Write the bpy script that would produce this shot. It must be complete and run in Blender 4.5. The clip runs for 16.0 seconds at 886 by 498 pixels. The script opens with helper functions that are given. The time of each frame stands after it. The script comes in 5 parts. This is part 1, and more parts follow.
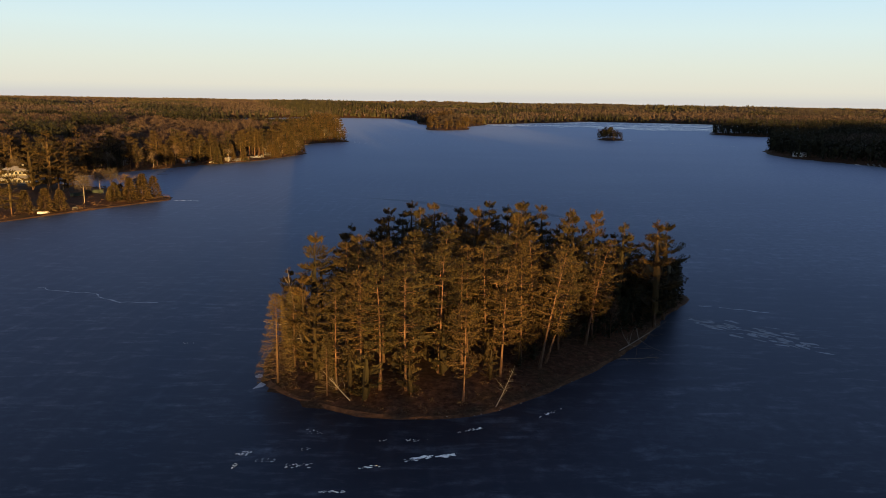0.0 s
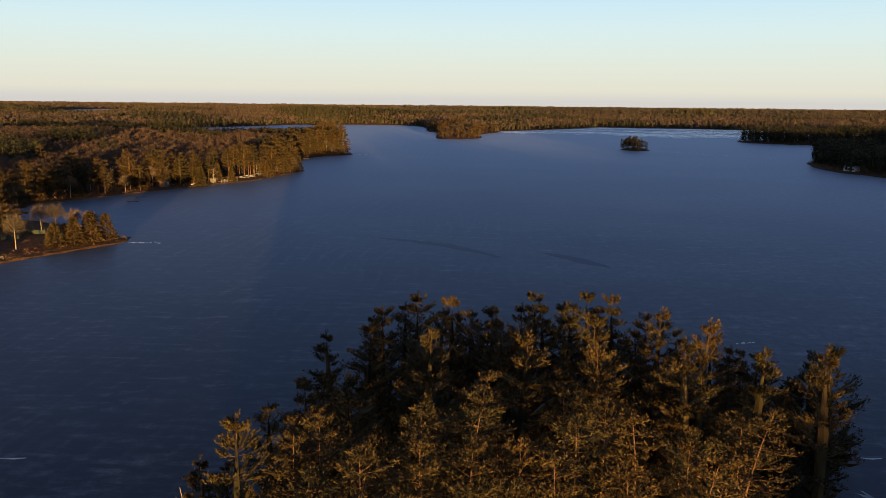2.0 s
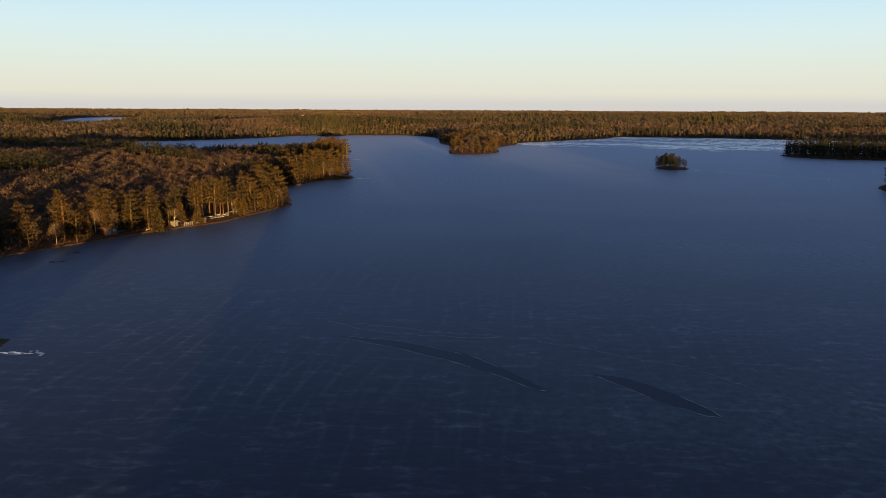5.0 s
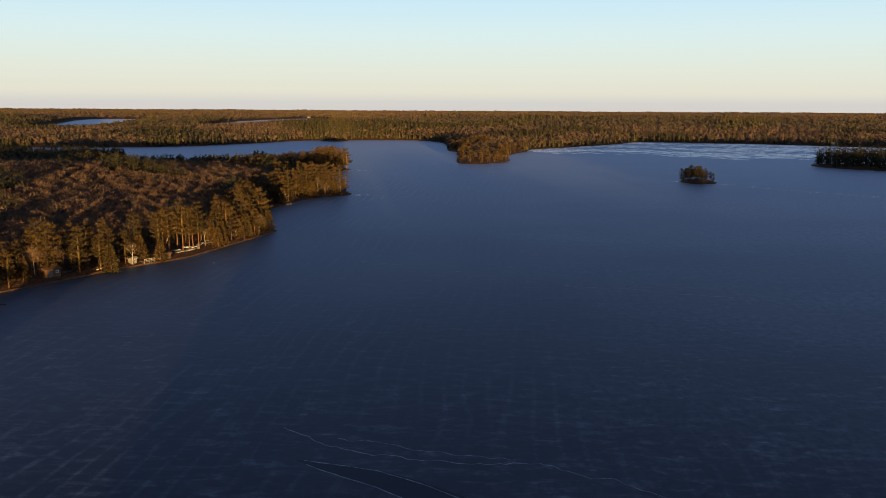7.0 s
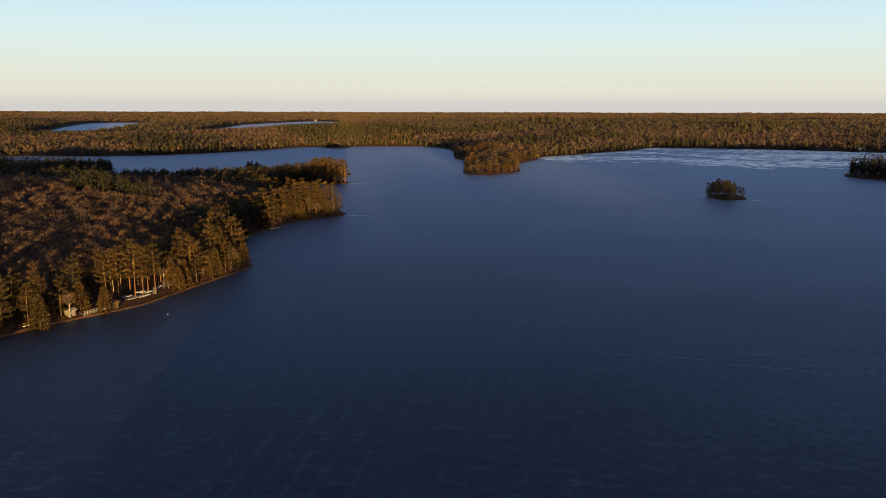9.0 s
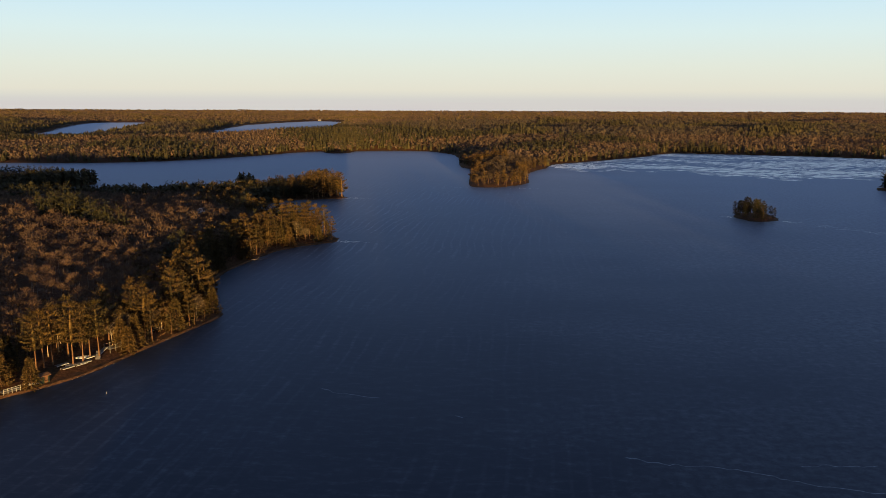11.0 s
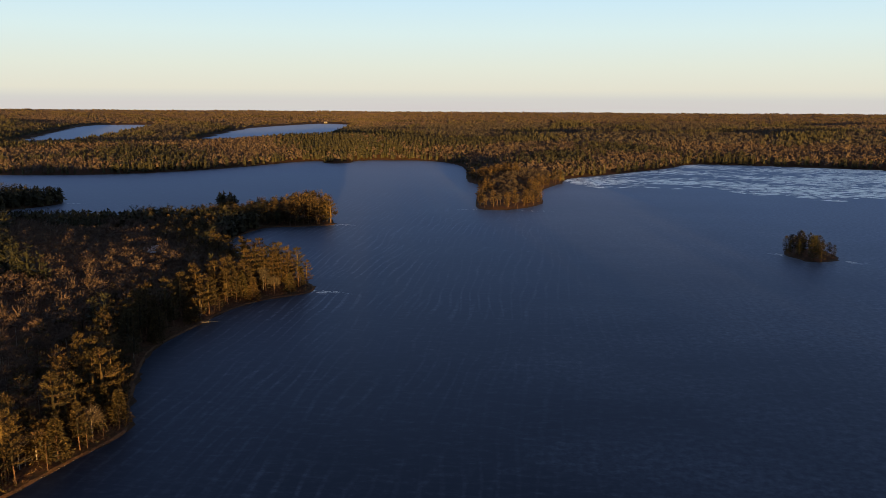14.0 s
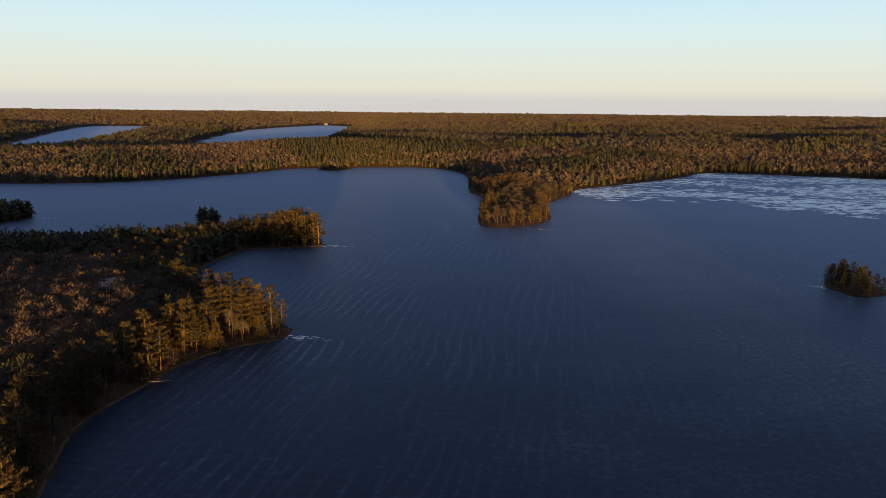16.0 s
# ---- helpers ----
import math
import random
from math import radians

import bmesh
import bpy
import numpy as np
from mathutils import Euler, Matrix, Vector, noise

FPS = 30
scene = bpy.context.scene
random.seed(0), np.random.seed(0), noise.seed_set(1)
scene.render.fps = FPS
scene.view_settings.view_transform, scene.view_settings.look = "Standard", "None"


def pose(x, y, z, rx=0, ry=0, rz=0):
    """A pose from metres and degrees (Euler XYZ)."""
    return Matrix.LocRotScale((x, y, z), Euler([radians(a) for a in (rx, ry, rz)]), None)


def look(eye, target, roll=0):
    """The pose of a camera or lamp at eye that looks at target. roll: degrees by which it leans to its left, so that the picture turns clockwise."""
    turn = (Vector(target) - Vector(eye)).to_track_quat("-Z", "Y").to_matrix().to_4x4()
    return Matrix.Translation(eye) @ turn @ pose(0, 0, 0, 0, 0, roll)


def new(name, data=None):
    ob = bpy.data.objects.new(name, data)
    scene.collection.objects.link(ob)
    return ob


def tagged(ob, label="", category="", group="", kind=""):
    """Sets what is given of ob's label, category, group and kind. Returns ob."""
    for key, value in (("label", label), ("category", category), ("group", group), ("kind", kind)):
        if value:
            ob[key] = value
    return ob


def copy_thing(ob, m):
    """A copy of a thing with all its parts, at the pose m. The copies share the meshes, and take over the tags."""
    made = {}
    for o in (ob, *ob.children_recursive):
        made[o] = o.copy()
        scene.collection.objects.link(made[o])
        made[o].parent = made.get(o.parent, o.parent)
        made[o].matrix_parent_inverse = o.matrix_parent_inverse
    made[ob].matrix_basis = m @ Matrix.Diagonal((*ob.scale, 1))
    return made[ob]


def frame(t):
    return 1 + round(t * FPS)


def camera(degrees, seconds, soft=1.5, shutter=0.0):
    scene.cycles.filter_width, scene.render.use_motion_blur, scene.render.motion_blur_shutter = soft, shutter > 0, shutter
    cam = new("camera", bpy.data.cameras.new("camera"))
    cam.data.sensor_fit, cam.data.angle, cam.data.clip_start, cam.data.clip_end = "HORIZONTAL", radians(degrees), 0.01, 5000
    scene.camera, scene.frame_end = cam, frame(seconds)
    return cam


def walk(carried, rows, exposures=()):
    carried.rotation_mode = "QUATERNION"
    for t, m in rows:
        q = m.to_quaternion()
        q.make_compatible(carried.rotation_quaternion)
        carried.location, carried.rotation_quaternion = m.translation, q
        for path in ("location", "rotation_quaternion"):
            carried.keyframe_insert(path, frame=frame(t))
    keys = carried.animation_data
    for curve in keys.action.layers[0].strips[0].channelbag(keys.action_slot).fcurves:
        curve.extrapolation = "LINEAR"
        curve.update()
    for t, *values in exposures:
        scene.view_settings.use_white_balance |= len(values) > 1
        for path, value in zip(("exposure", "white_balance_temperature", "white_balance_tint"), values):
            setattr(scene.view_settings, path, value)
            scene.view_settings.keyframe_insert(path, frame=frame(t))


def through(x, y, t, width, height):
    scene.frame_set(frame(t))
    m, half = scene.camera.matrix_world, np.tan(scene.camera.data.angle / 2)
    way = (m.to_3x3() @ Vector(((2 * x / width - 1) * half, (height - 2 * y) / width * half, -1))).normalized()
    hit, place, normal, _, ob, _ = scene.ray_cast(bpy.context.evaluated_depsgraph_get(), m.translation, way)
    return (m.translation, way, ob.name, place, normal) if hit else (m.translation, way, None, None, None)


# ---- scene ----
cam = camera(59.9, 16.0, 0.65)
EXPOSURE, SKY_STRENGTH, SUN_ENERGY, ICE_GLOSS = 1.66, 0.305, 5.0, 0.54
PATH = [
    (0, (0.269, 7.279, 36.291), (0.292, 9.241, 35.903), 0.9),
    (0.5, (-0.18, 20.152, 36.72), (-0.164, 22.114, 36.334), 0.7),
    (1, (-0.592, 33.001, 37.776), (-0.583, 34.964, 37.393), 0.6),
    (1.5, (-0.86, 45.459, 39.14), (-0.857, 47.422, 38.757), 0.7),
    (2, (-0.839, 57.417, 40.58), (-0.842, 59.381, 40.198), 0.6),
    (2.5, (-0.917, 69.465, 42.08), (-0.927, 71.429, 41.697), 0.6),
    (3, (-0.95, 81.408, 43.515), (-0.966, 83.372, 43.134), 0.5),
    (3.5, (-1.079, 93.369, 44.964), (-1.101, 95.333, 44.584), 0.6),
    (4, (-0.864, 105.411, 46.348), (-0.892, 107.375, 45.969), 0.5),
    (4.2, (-0.716, 110.176, 46.612), (-0.747, 112.14, 46.239), 0.4),
    (6.5, (0.498, 163.379, 52.976), (0.44, 165.343, 52.6), 0.4),
    (7, (0.781, 174.969, 54.091), (0.716, 176.932, 53.716), 0.3),
    (7.5, (1.102, 186.386, 55.369), (1.03, 188.35, 54.995), 0.3),
    (8, (1.522, 197.816, 56.742), (1.444, 199.779, 56.368), 0.2),
    (8.5, (2.072, 209.204, 58.086), (1.988, 211.167, 57.711), 0.1),
    (9, (2.395, 220.248, 59.444), (2.305, 222.211, 59.07), 0.1),
    (11.5, (2.123, 273.146, 69.23), (2.012, 275.106, 68.848), 0.2),
    (12, (2.511, 284.275, 70.479), (2.394, 286.235, 70.097), 0.2),
    (12.5, (3.046, 295.7, 71.738), (2.924, 297.66, 71.357), 0.2),
    (13, (3.396, 307.248, 73.128), (3.269, 309.207, 72.746), 0.3),
    (13.5, (3.422, 318.821, 74.601), (3.294, 320.78, 74.219), 0.3),
    (14, (3.42, 330.42, 76.078), (3.287, 332.379, 75.695), 0.3),
    (14.5, (3.577, 342.033, 77.586), (3.44, 343.991, 77.202), 0.3),
    (15, (3.384, 353.48, 79.029), (3.245, 355.438, 78.645), 0.4),
    (15.5, (2.994, 364.416, 80.103), (2.853, 366.373, 79.718), 0.5),
    (16, (2.447, 375.252, 81.048), (2.307, 377.21, 80.665), 0.5),
]
walk(cam, [(t, look(eye, target, roll)) for t, eye, target, roll in PATH], [(0.0, EXPOSURE)])

# ---- sky and sun ----
# the sun stands low behind the camera, a little to its right
SUN_UP, SUN_SIDE = 1.65, 9.8
world = bpy.data.worlds.new("sky")
scene.world = world
world.use_nodes = True
wt = world.node_tree
wt.nodes.clear()
sky = wt.nodes.new("ShaderNodeTexSky")
sky.sky_type = "NISHITA"
sky.sun_disc = False
sky.sun_elevation = radians(SUN_UP)
sky.sun_rotation = radians(180 - SUN_SIDE)
sky.altitude = 500
sky.air_density, sky.dust_density, sky.ozone_density = 1.0, 0.6, 1.0
back = wt.nodes.new("ShaderNodeBackground")
back.inputs["Strength"].default_value = SKY_STRENGTH
wout = wt.nodes.new("ShaderNodeOutputWorld")
# the anti-twilight sky: cream along the horizon, clear pale blue above, deeper towards the zenith
way = wt.nodes.new("ShaderNodeTexCoord")
apart = wt.nodes.new("ShaderNodeSeparateXYZ")
wt.links.new(way.outputs["Generated"], apart.inputs[0])
height = wt.nodes.new("ShaderNodeValToRGB")
SKY_STOPS = [(0.0, (0.68, 0.69, 0.645)), (0.012, (0.785, 0.78, 0.665)), (0.04, (0.77, 0.83, 0.74)), (0.08, (0.71, 0.87, 0.88)), (0.125, (0.60, 0.83, 0.97)),
             (0.2, (0.38, 0.52, 0.76)), (0.35, (0.25, 0.335, 0.53)), (1.0, (0.11, 0.155, 0.27))]
while len(height.color_ramp.elements) < len(SKY_STOPS):
    height.color_ramp.elements.new(0.5)
for stop, (p, c) in zip(height.color_ramp.elements, SKY_STOPS):
    stop.position, stop.color = p, (*c, 1)
wt.links.new(apart.outputs["Z"], height.inputs["Fac"])
blend = wt.nodes.new("ShaderNodeMix")
blend.data_type = "RGBA"
blend.inputs[0].default_value = 0.985
wt.links.new(sky.outputs["Color"], blend.inputs[6])
# thin banks of cloud low along the horizon
squash = wt.nodes.new("ShaderNodeMapping")
squash.inputs["Scale"].default_value = (5, 5, 260)
wt.links.new(way.outputs["Generated"], squash.inputs["Vector"])
wisps = wt.nodes.new("ShaderNodeTexNoise")
wisps.inputs["Scale"].default_value, wisps.inputs["Detail"].default_value = 1.0, 5.0
wt.links.new(squash.outputs["Vector"], wisps.inputs["Vector"])
lift = wt.nodes.new("ShaderNodeMath")
lift.operation, lift.inputs[1].default_value, lift.inputs[2].default_value = "MULTIPLY_ADD", 18.0, 0.5
wt.links.new(apart.outputs["Z"], lift.inputs[0])
low = wt.nodes.new("ShaderNodeValToRGB")
for p in (0.4, 0.55):
    low.color_ramp.elements.new(p)
for stop, (p, c) in zip(low.color_ramp.elements, ((0.0, 0.0), (0.27, 1.0), (0.42, 0.75), (0.6, 0.0))):
    stop.position, stop.color = p, (c, c, c, 1)
wt.links.new(lift.outputs[0], low.inputs["Fac"])
veil = wt.nodes.new("ShaderNodeMath")
veil.operation = "MULTIPLY"
wt.links.new(low.outputs["Color"], veil.inputs[0])
wt.links.new(wisps.outputs["Fac"], veil.inputs[1])
clouds = wt.nodes.new("ShaderNodeMix")
clouds.data_type = "RGBA"
clouds.inputs[7].default_value = (0.66, 0.61, 0.62, 1)
wt.links.new(veil.outputs[0], clouds.inputs[0])
wt.links.new(height.outputs["Color"], clouds.inputs[6])
wt.links.new(clouds.outputs[2], blend.inputs[7])
wt.links.new(blend.outputs[2], back.inputs["Color"])
wt.links.new(back.outputs["Background"], wout.inputs["Surface"])

sun_data = bpy.data.lights.new("sun", "SUN")
sun_data.energy = SUN_ENERGY
sun_data.angle = radians(0.5)
sun_data.color = (1.0, 0.58, 0.17)
sun = new("sun", sun_data)
a, e = radians(SUN_SIDE), radians(SUN_UP)
sun_dir = Vector((math.sin(a) * math.cos(e), -math.cos(a) * math.cos(e), math.sin(e)))
sun.matrix_world = look(sun_dir * 800, (0, 0, 0))


# ---- materials ----
def material(name, build, rough=0.8, spec=0.3, through=0.0):
    """A Principled material; build(tree) returns the socket of its colour and, if any, of its bump height; through is the share of light that passes."""
    m = bpy.data.materials.new(name)
    m.use_nodes = True
    nt = m.node_tree
    b = nt.nodes["Principled BSDF"]
    b.inputs["Roughness"].default_value = rough
    b.inputs["Specular IOR Level"].default_value = spec
    col, height = build(nt)
    nt.links.new(col, b.inputs["Base Color"])
    if height is not None:
        bump = nt.nodes.new("ShaderNodeBump")
        bump.inputs["Strength"].default_value = 0.6
        bump.inputs["Distance"].default_value = 0.05
        nt.links.new(height, bump.inputs["Height"])
        nt.links.new(bump.outputs["Normal"], b.inputs["Normal"])
    if through:
        thin = nt.nodes.new("ShaderNodeBsdfTranslucent")
        nt.links.new(col, thin.inputs["Color"])
        both = nt.nodes.new("ShaderNodeMixShader")
        both.inputs[0].default_value = through
        nt.links.new(b.outputs["BSDF"], both.inputs[1])
        nt.links.new(thin.outputs["BSDF"], both.inputs[2])
        nt.links.new(both.outputs["Shader"], nt.nodes["Material Output"].inputs["Surface"])
    return m


def place_of(nt, scale=(1, 1, 1), turn=0.0):
    g = nt.nodes.new("ShaderNodeNewGeometry")
    mp = nt.nodes.new("ShaderNodeMapping")
    mp.inputs["Scale"].default_value = scale
    mp.inputs["Rotation"].default_value = (0, 0, radians(turn))
    nt.links.new(g.outputs["Position"], mp.inputs["Vector"])
    return mp.outputs["Vector"], g


def noise_of(nt, vector, scale, detail=4.0, rough=0.55, bend=0.0):
    n = nt.nodes.new("ShaderNodeTexNoise")
    n.inputs["Scale"].default_value = scale
    n.inputs["Detail"].default_value = detail
    n.inputs["Roughness"].default_value = rough
    n.inputs["Distortion"].default_value = bend
    nt.links.new(vector, n.inputs["Vector"])
    return n.outputs["Fac"]


def ramp_of(nt, fac, stops):
    r = nt.nodes.new("ShaderNodeValToRGB")
    el = r.color_ramp.elements
    while len(el) < len(stops):
        el.new(0.5)
    for s, (p, c) in zip(el, stops):
        s.position, s.color = p, (*c, 1)
    nt.links.new(fac, r.inputs["Fac"])
    return r.outputs["Color"]


def mix_of(nt, fac, a, b, mode="MIX"):
    m = nt.nodes.new("ShaderNodeMix")
    m.data_type, m.blend_type = "RGBA", mode
    for socket, value in ((m.inputs[0], fac), (m.inputs[6], a), (m.inputs[7], b)):
        if isinstance(value, (int, float)):
            socket.default_value = value
        elif isinstance(value, tuple):
            socket.default_value = (*value, 1)
        else:
            nt.links.new(value, socket)
    return m.outputs[2]


def math_of(nt, op, a, b=0.0, clamp=False):
    m = nt.nodes.new("ShaderNodeMath")
    m.operation, m.use_clamp = op, clamp
    for socket, value in ((m.inputs[0], a), (m.inputs[1], b)):
        if isinstance(value, (int, float)):
            socket.default_value = value
        else:
            nt.links.new(value, socket)
    return m.outputs[0]


def foliage(name, dark, light, patch=None, through=0.0):
    """Needles or twigs: each clump has its own tone, and stands of trees differ over some tens of metres."""
    def build(nt):
        v, g = place_of(nt)
        each = ramp_of(nt, g.outputs["Random Per Island"], [(0.0, dark), (1.0, light)])
        info = nt.nodes.new("ShaderNodeObjectInfo")
        tree = ramp_of(nt, info.outputs["Random"], [(0.0, (0.78, 0.86, 0.8)), (1.0, (1.25, 1.1, 1.0))])
        col = mix_of(nt, 1.0, each, tree, "MULTIPLY")
        crowns = ramp_of(nt, noise_of(nt, v, 0.16, 2), [(0.35, (0.72, 0.74, 0.78)), (0.65, (1.22, 1.2, 1.14))])
        col = mix_of(nt, 1.0, col, crowns, "MULTIPLY")
        if patch:
            wide = ramp_of(nt, noise_of(nt, v, 0.03, 3), [(0.4, (1, 1, 1)), (0.62, patch)])
            col = mix_of(nt, 1.0, col, wide, "MULTIPLY")
        return col, None
    return material(name, build, 0.75, 0.15, through)


NEEDLES = foliage("pine_needles", (0.008, 0.0066, 0.0034), (0.068, 0.047, 0.0175))
# darker needle copy; on shaded shores part of the shade is in this colour
NEEDLES_DARK = foliage("dark_needles", (0.010, 0.0105, 0.006), (0.036, 0.031, 0.0145))
TWIGS = foliage("bare_twigs", (0.038, 0.0285, 0.0235), (0.08, 0.057, 0.045), None, 0.1)
TWIGS_PALE = foliage("pale_twigs", (0.05, 0.036, 0.026), (0.11, 0.08, 0.055))
GOLDEN = foliage("golden_twigs", (0.040, 0.029, 0.012), (0.105, 0.074, 0.028))
BRUSH = foliage("shore_brush", (0.0360, 0.0225, 0.0135), (0.0990, 0.0612, 0.0324))
# distance haze is mixed into both far colours: greyer, paler, more even
FAR_NEEDLES = foliage("hazed_far_conifers", (0.042, 0.035, 0.021), (0.060, 0.048, 0.027), (0.8, 0.85, 0.8), 0.15)
FAR_TWIGS = foliage("hazed_far_bare_trees", (0.056, 0.044, 0.036), (0.072, 0.055, 0.044), (0.85, 0.8, 0.85), 0.15)


def bark_build(a, b, c):
    def build(nt):
        v, g = place_of(nt, (3, 3, 0.6))
        f = noise_of(nt, v, 2.5, 5, 0.65)
        return ramp_of(nt, f, [(0.25, a), (0.5, b), (0.75, c)]), f
    return build


BARK = material("pine_bark", bark_build((0.04, 0.024, 0.015), (0.075, 0.045, 0.027), (0.125, 0.08, 0.05)), 0.9, 0.1)
BARK_PALE = material("pale_bark", bark_build((0.08, 0.06, 0.045), (0.2, 0.165, 0.125), (0.32, 0.28, 0.23)), 0.85, 0.1)
BARK_RED = material("red_pine_bark", bark_build((0.045, 0.024, 0.014), (0.1, 0.056, 0.033), (0.2, 0.125, 0.08)), 0.9, 0.1)
BIRCH_BARK = material("birch_bark", bark_build((0.08, 0.068, 0.058), (0.24, 0.215, 0.185), (0.42, 0.39, 0.35)), 0.75, 0.15)
DEADWOOD = material("weathered_wood", bark_build((0.1, 0.08, 0.06), (0.2, 0.165, 0.13), (0.32, 0.28, 0.23)), 0.9, 0.1)


def ground_build(nt):
    v, g = place_of(nt)
    litter = ramp_of(nt, noise_of(nt, v, 1.3, 6, 0.65), [(0.3, (0.018, 0.009, 0.005)), (0.5, (0.055, 0.026, 0.014)), (0.72, (0.115, 0.057, 0.031))])
    moss = mix_of(nt, ramp_of(nt, noise_of(nt, v, 0.12, 4), [(0.5, (0, 0, 0)), (0.7, (0.6, 0.6, 0.6))]), litter, (0.03, 0.027, 0.012))
    sand = ramp_of(nt, noise_of(nt, v, 2.2, 5, 0.7), [(0.3, (0.02, 0.012, 0.007)), (0.55, (0.045, 0.027, 0.015)), (0.75, (0.12, 0.078, 0.045))])
    sep = nt.nodes.new("ShaderNodeSeparateXYZ")
    nt.links.new(g.outputs["Position"], sep.inputs[0])
    edge = math_of(nt, "ADD", sep.outputs["Z"], math_of(nt, "MULTIPLY", noise_of(nt, v, 0.35, 4), 0.8))
    bank = ramp_of(nt, math_of(nt, "MULTIPLY", edge, 0.7), [(0.42, (1, 1, 1)), (0.6, (0, 0, 0))])
    return mix_of(nt, bank, moss, sand), noise_of(nt, v, 2.0, 6, 0.7)


GROUND = material("forest_floor", ground_build, 0.95, 0.1)


def ice_material(name, frosted, shine):
    m = bpy.data.materials.new(name)
    m.use_nodes = True
    nt = m.node_tree
    b = nt.nodes["Principled BSDF"]
    v, g = place_of(nt)
    deep = ramp_of(nt, noise_of(nt, v, 0.012, 5, 0.6), [(0.35, (0.004, 0.005, 0.009)), (0.65, (0.008, 0.010, 0.017))])
    # short wind-blown dashes of frost over the whole lake
    s1, _ = place_of(nt, (0.3, 1, 1), 6)
    streak = ramp_of(nt, noise_of(nt, s1, 0.42, 6, 0.62, 0.6), [(0.52, (0, 0, 0)), (0.72, (0.3, 0.3, 0.3))])
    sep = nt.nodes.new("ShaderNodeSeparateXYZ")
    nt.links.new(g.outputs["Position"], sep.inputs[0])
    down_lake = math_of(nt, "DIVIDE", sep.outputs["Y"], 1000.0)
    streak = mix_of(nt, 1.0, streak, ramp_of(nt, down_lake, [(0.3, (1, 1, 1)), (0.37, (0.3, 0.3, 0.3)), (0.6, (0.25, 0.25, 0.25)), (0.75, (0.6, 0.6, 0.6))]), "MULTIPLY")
    # wind ripples frozen into the thin ice: wavering ribs a few metres apart, running down the lake
    def ribs_of(turn, scale, bend, patch, low):
        w = nt.nodes.new("ShaderNodeTexWave")
        w.wave_type, w.bands_direction = "BANDS", "X"
        for key, value in (("Scale", scale), ("Distortion", bend), ("Detail", 3.0), ("Detail Scale", 0.3), ("Detail Roughness", 0.5)):
            w.inputs[key].default_value = value
        nt.links.new(place_of(nt, (1, 0.35, 1), turn)[0], w.inputs["Vector"])
        line = ramp_of(nt, w.outputs["Fac"], [(0.8, (0, 0, 0)), (0.99, (0.45, 0.45, 0.45))])
        mask = ramp_of(nt, noise_of(nt, v, patch, 5, 0.65), [(low, (0, 0, 0)), (low + 0.22, (1, 1, 1))])
        return mix_of(nt, 1.0, line, mask, "MULTIPLY")
    ribs = mix_of(nt, 1.0, ribs_of(10, 0.075, 16.0, 0.02, 0.42), ribs_of(17, 0.055, 20.0, 0.026, 0.47), "ADD")
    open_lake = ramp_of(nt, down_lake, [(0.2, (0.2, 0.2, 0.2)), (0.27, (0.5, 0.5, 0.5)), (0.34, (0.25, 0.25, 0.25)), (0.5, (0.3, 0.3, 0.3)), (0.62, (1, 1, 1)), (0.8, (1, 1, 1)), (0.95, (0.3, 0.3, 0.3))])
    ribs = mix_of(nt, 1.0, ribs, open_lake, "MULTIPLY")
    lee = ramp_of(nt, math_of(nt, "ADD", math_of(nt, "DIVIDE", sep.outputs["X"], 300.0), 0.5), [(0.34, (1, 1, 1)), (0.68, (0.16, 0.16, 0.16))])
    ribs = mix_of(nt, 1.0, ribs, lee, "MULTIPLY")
    # the ice turns paler towards the eastern side, in long drifts
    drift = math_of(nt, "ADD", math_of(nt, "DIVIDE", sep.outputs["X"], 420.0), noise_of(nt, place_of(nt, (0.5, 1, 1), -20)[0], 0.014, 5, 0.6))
    east_pale = ramp_of(nt, drift, [(0.56, (0, 0, 0)), (1.0, (0.3, 0.3, 0.3))])
    frost = mix_of(nt, 1.0, mix_of(nt, 1.0, streak, ribs, "ADD"), east_pale, "ADD")
    grain = ramp_of(nt, noise_of(nt, v, 0.5, 6, 0.7), [(0.4, (0.1, 0.1, 0.1)), (0.68, (1, 1, 1))])
    mottle = ramp_of(nt, noise_of(nt, place_of(nt, (0.4, 1.3, 1), 8)[0], 0.4, 6, 0.72), [(0.5, (0, 0, 0)), (0.75, (0.17, 0.17, 0.17))])
    frost = mix_of(nt, 1.0, mix_of(nt, 1.0, frost, mottle, "ADD"), grain, "MULTIPLY")
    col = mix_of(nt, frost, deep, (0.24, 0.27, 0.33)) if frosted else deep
    nt.nodes.remove(b)
    bump = nt.nodes.new("ShaderNodeBump")
    bump.inputs["Strength"].default_value = 0.25
    bump.inputs["Distance"].default_value = 0.1
    nt.links.new(noise_of(nt, v, 0.5, 5, 0.6), bump.inputs["Height"])
    matt = nt.nodes.new("ShaderNodeBsdfDiffuse")
    nt.links.new(col, matt.inputs["Color"])
    gloss = nt.nodes.new("ShaderNodeBsdfAnisotropic")
    gloss.inputs["Color"].default_value = (0.61, 0.73, 0.96, 1.0)
    rough = ramp_of(nt, noise_of(nt, v, 0.02, 5, 0.6), [(0.3, (0.40, 0.40, 0.40)), (0.7, (0.47, 0.47, 0.47))])
    nt.links.new(rough, gloss.inputs["Roughness"])
    nt.links.new(bump.outputs["Normal"], gloss.inputs["Normal"])
    fresnel = nt.nodes.new("ShaderNodeFresnel")
    fresnel.inputs["IOR"].default_value = 1.31
    both = nt.nodes.new("ShaderNodeMixShader")
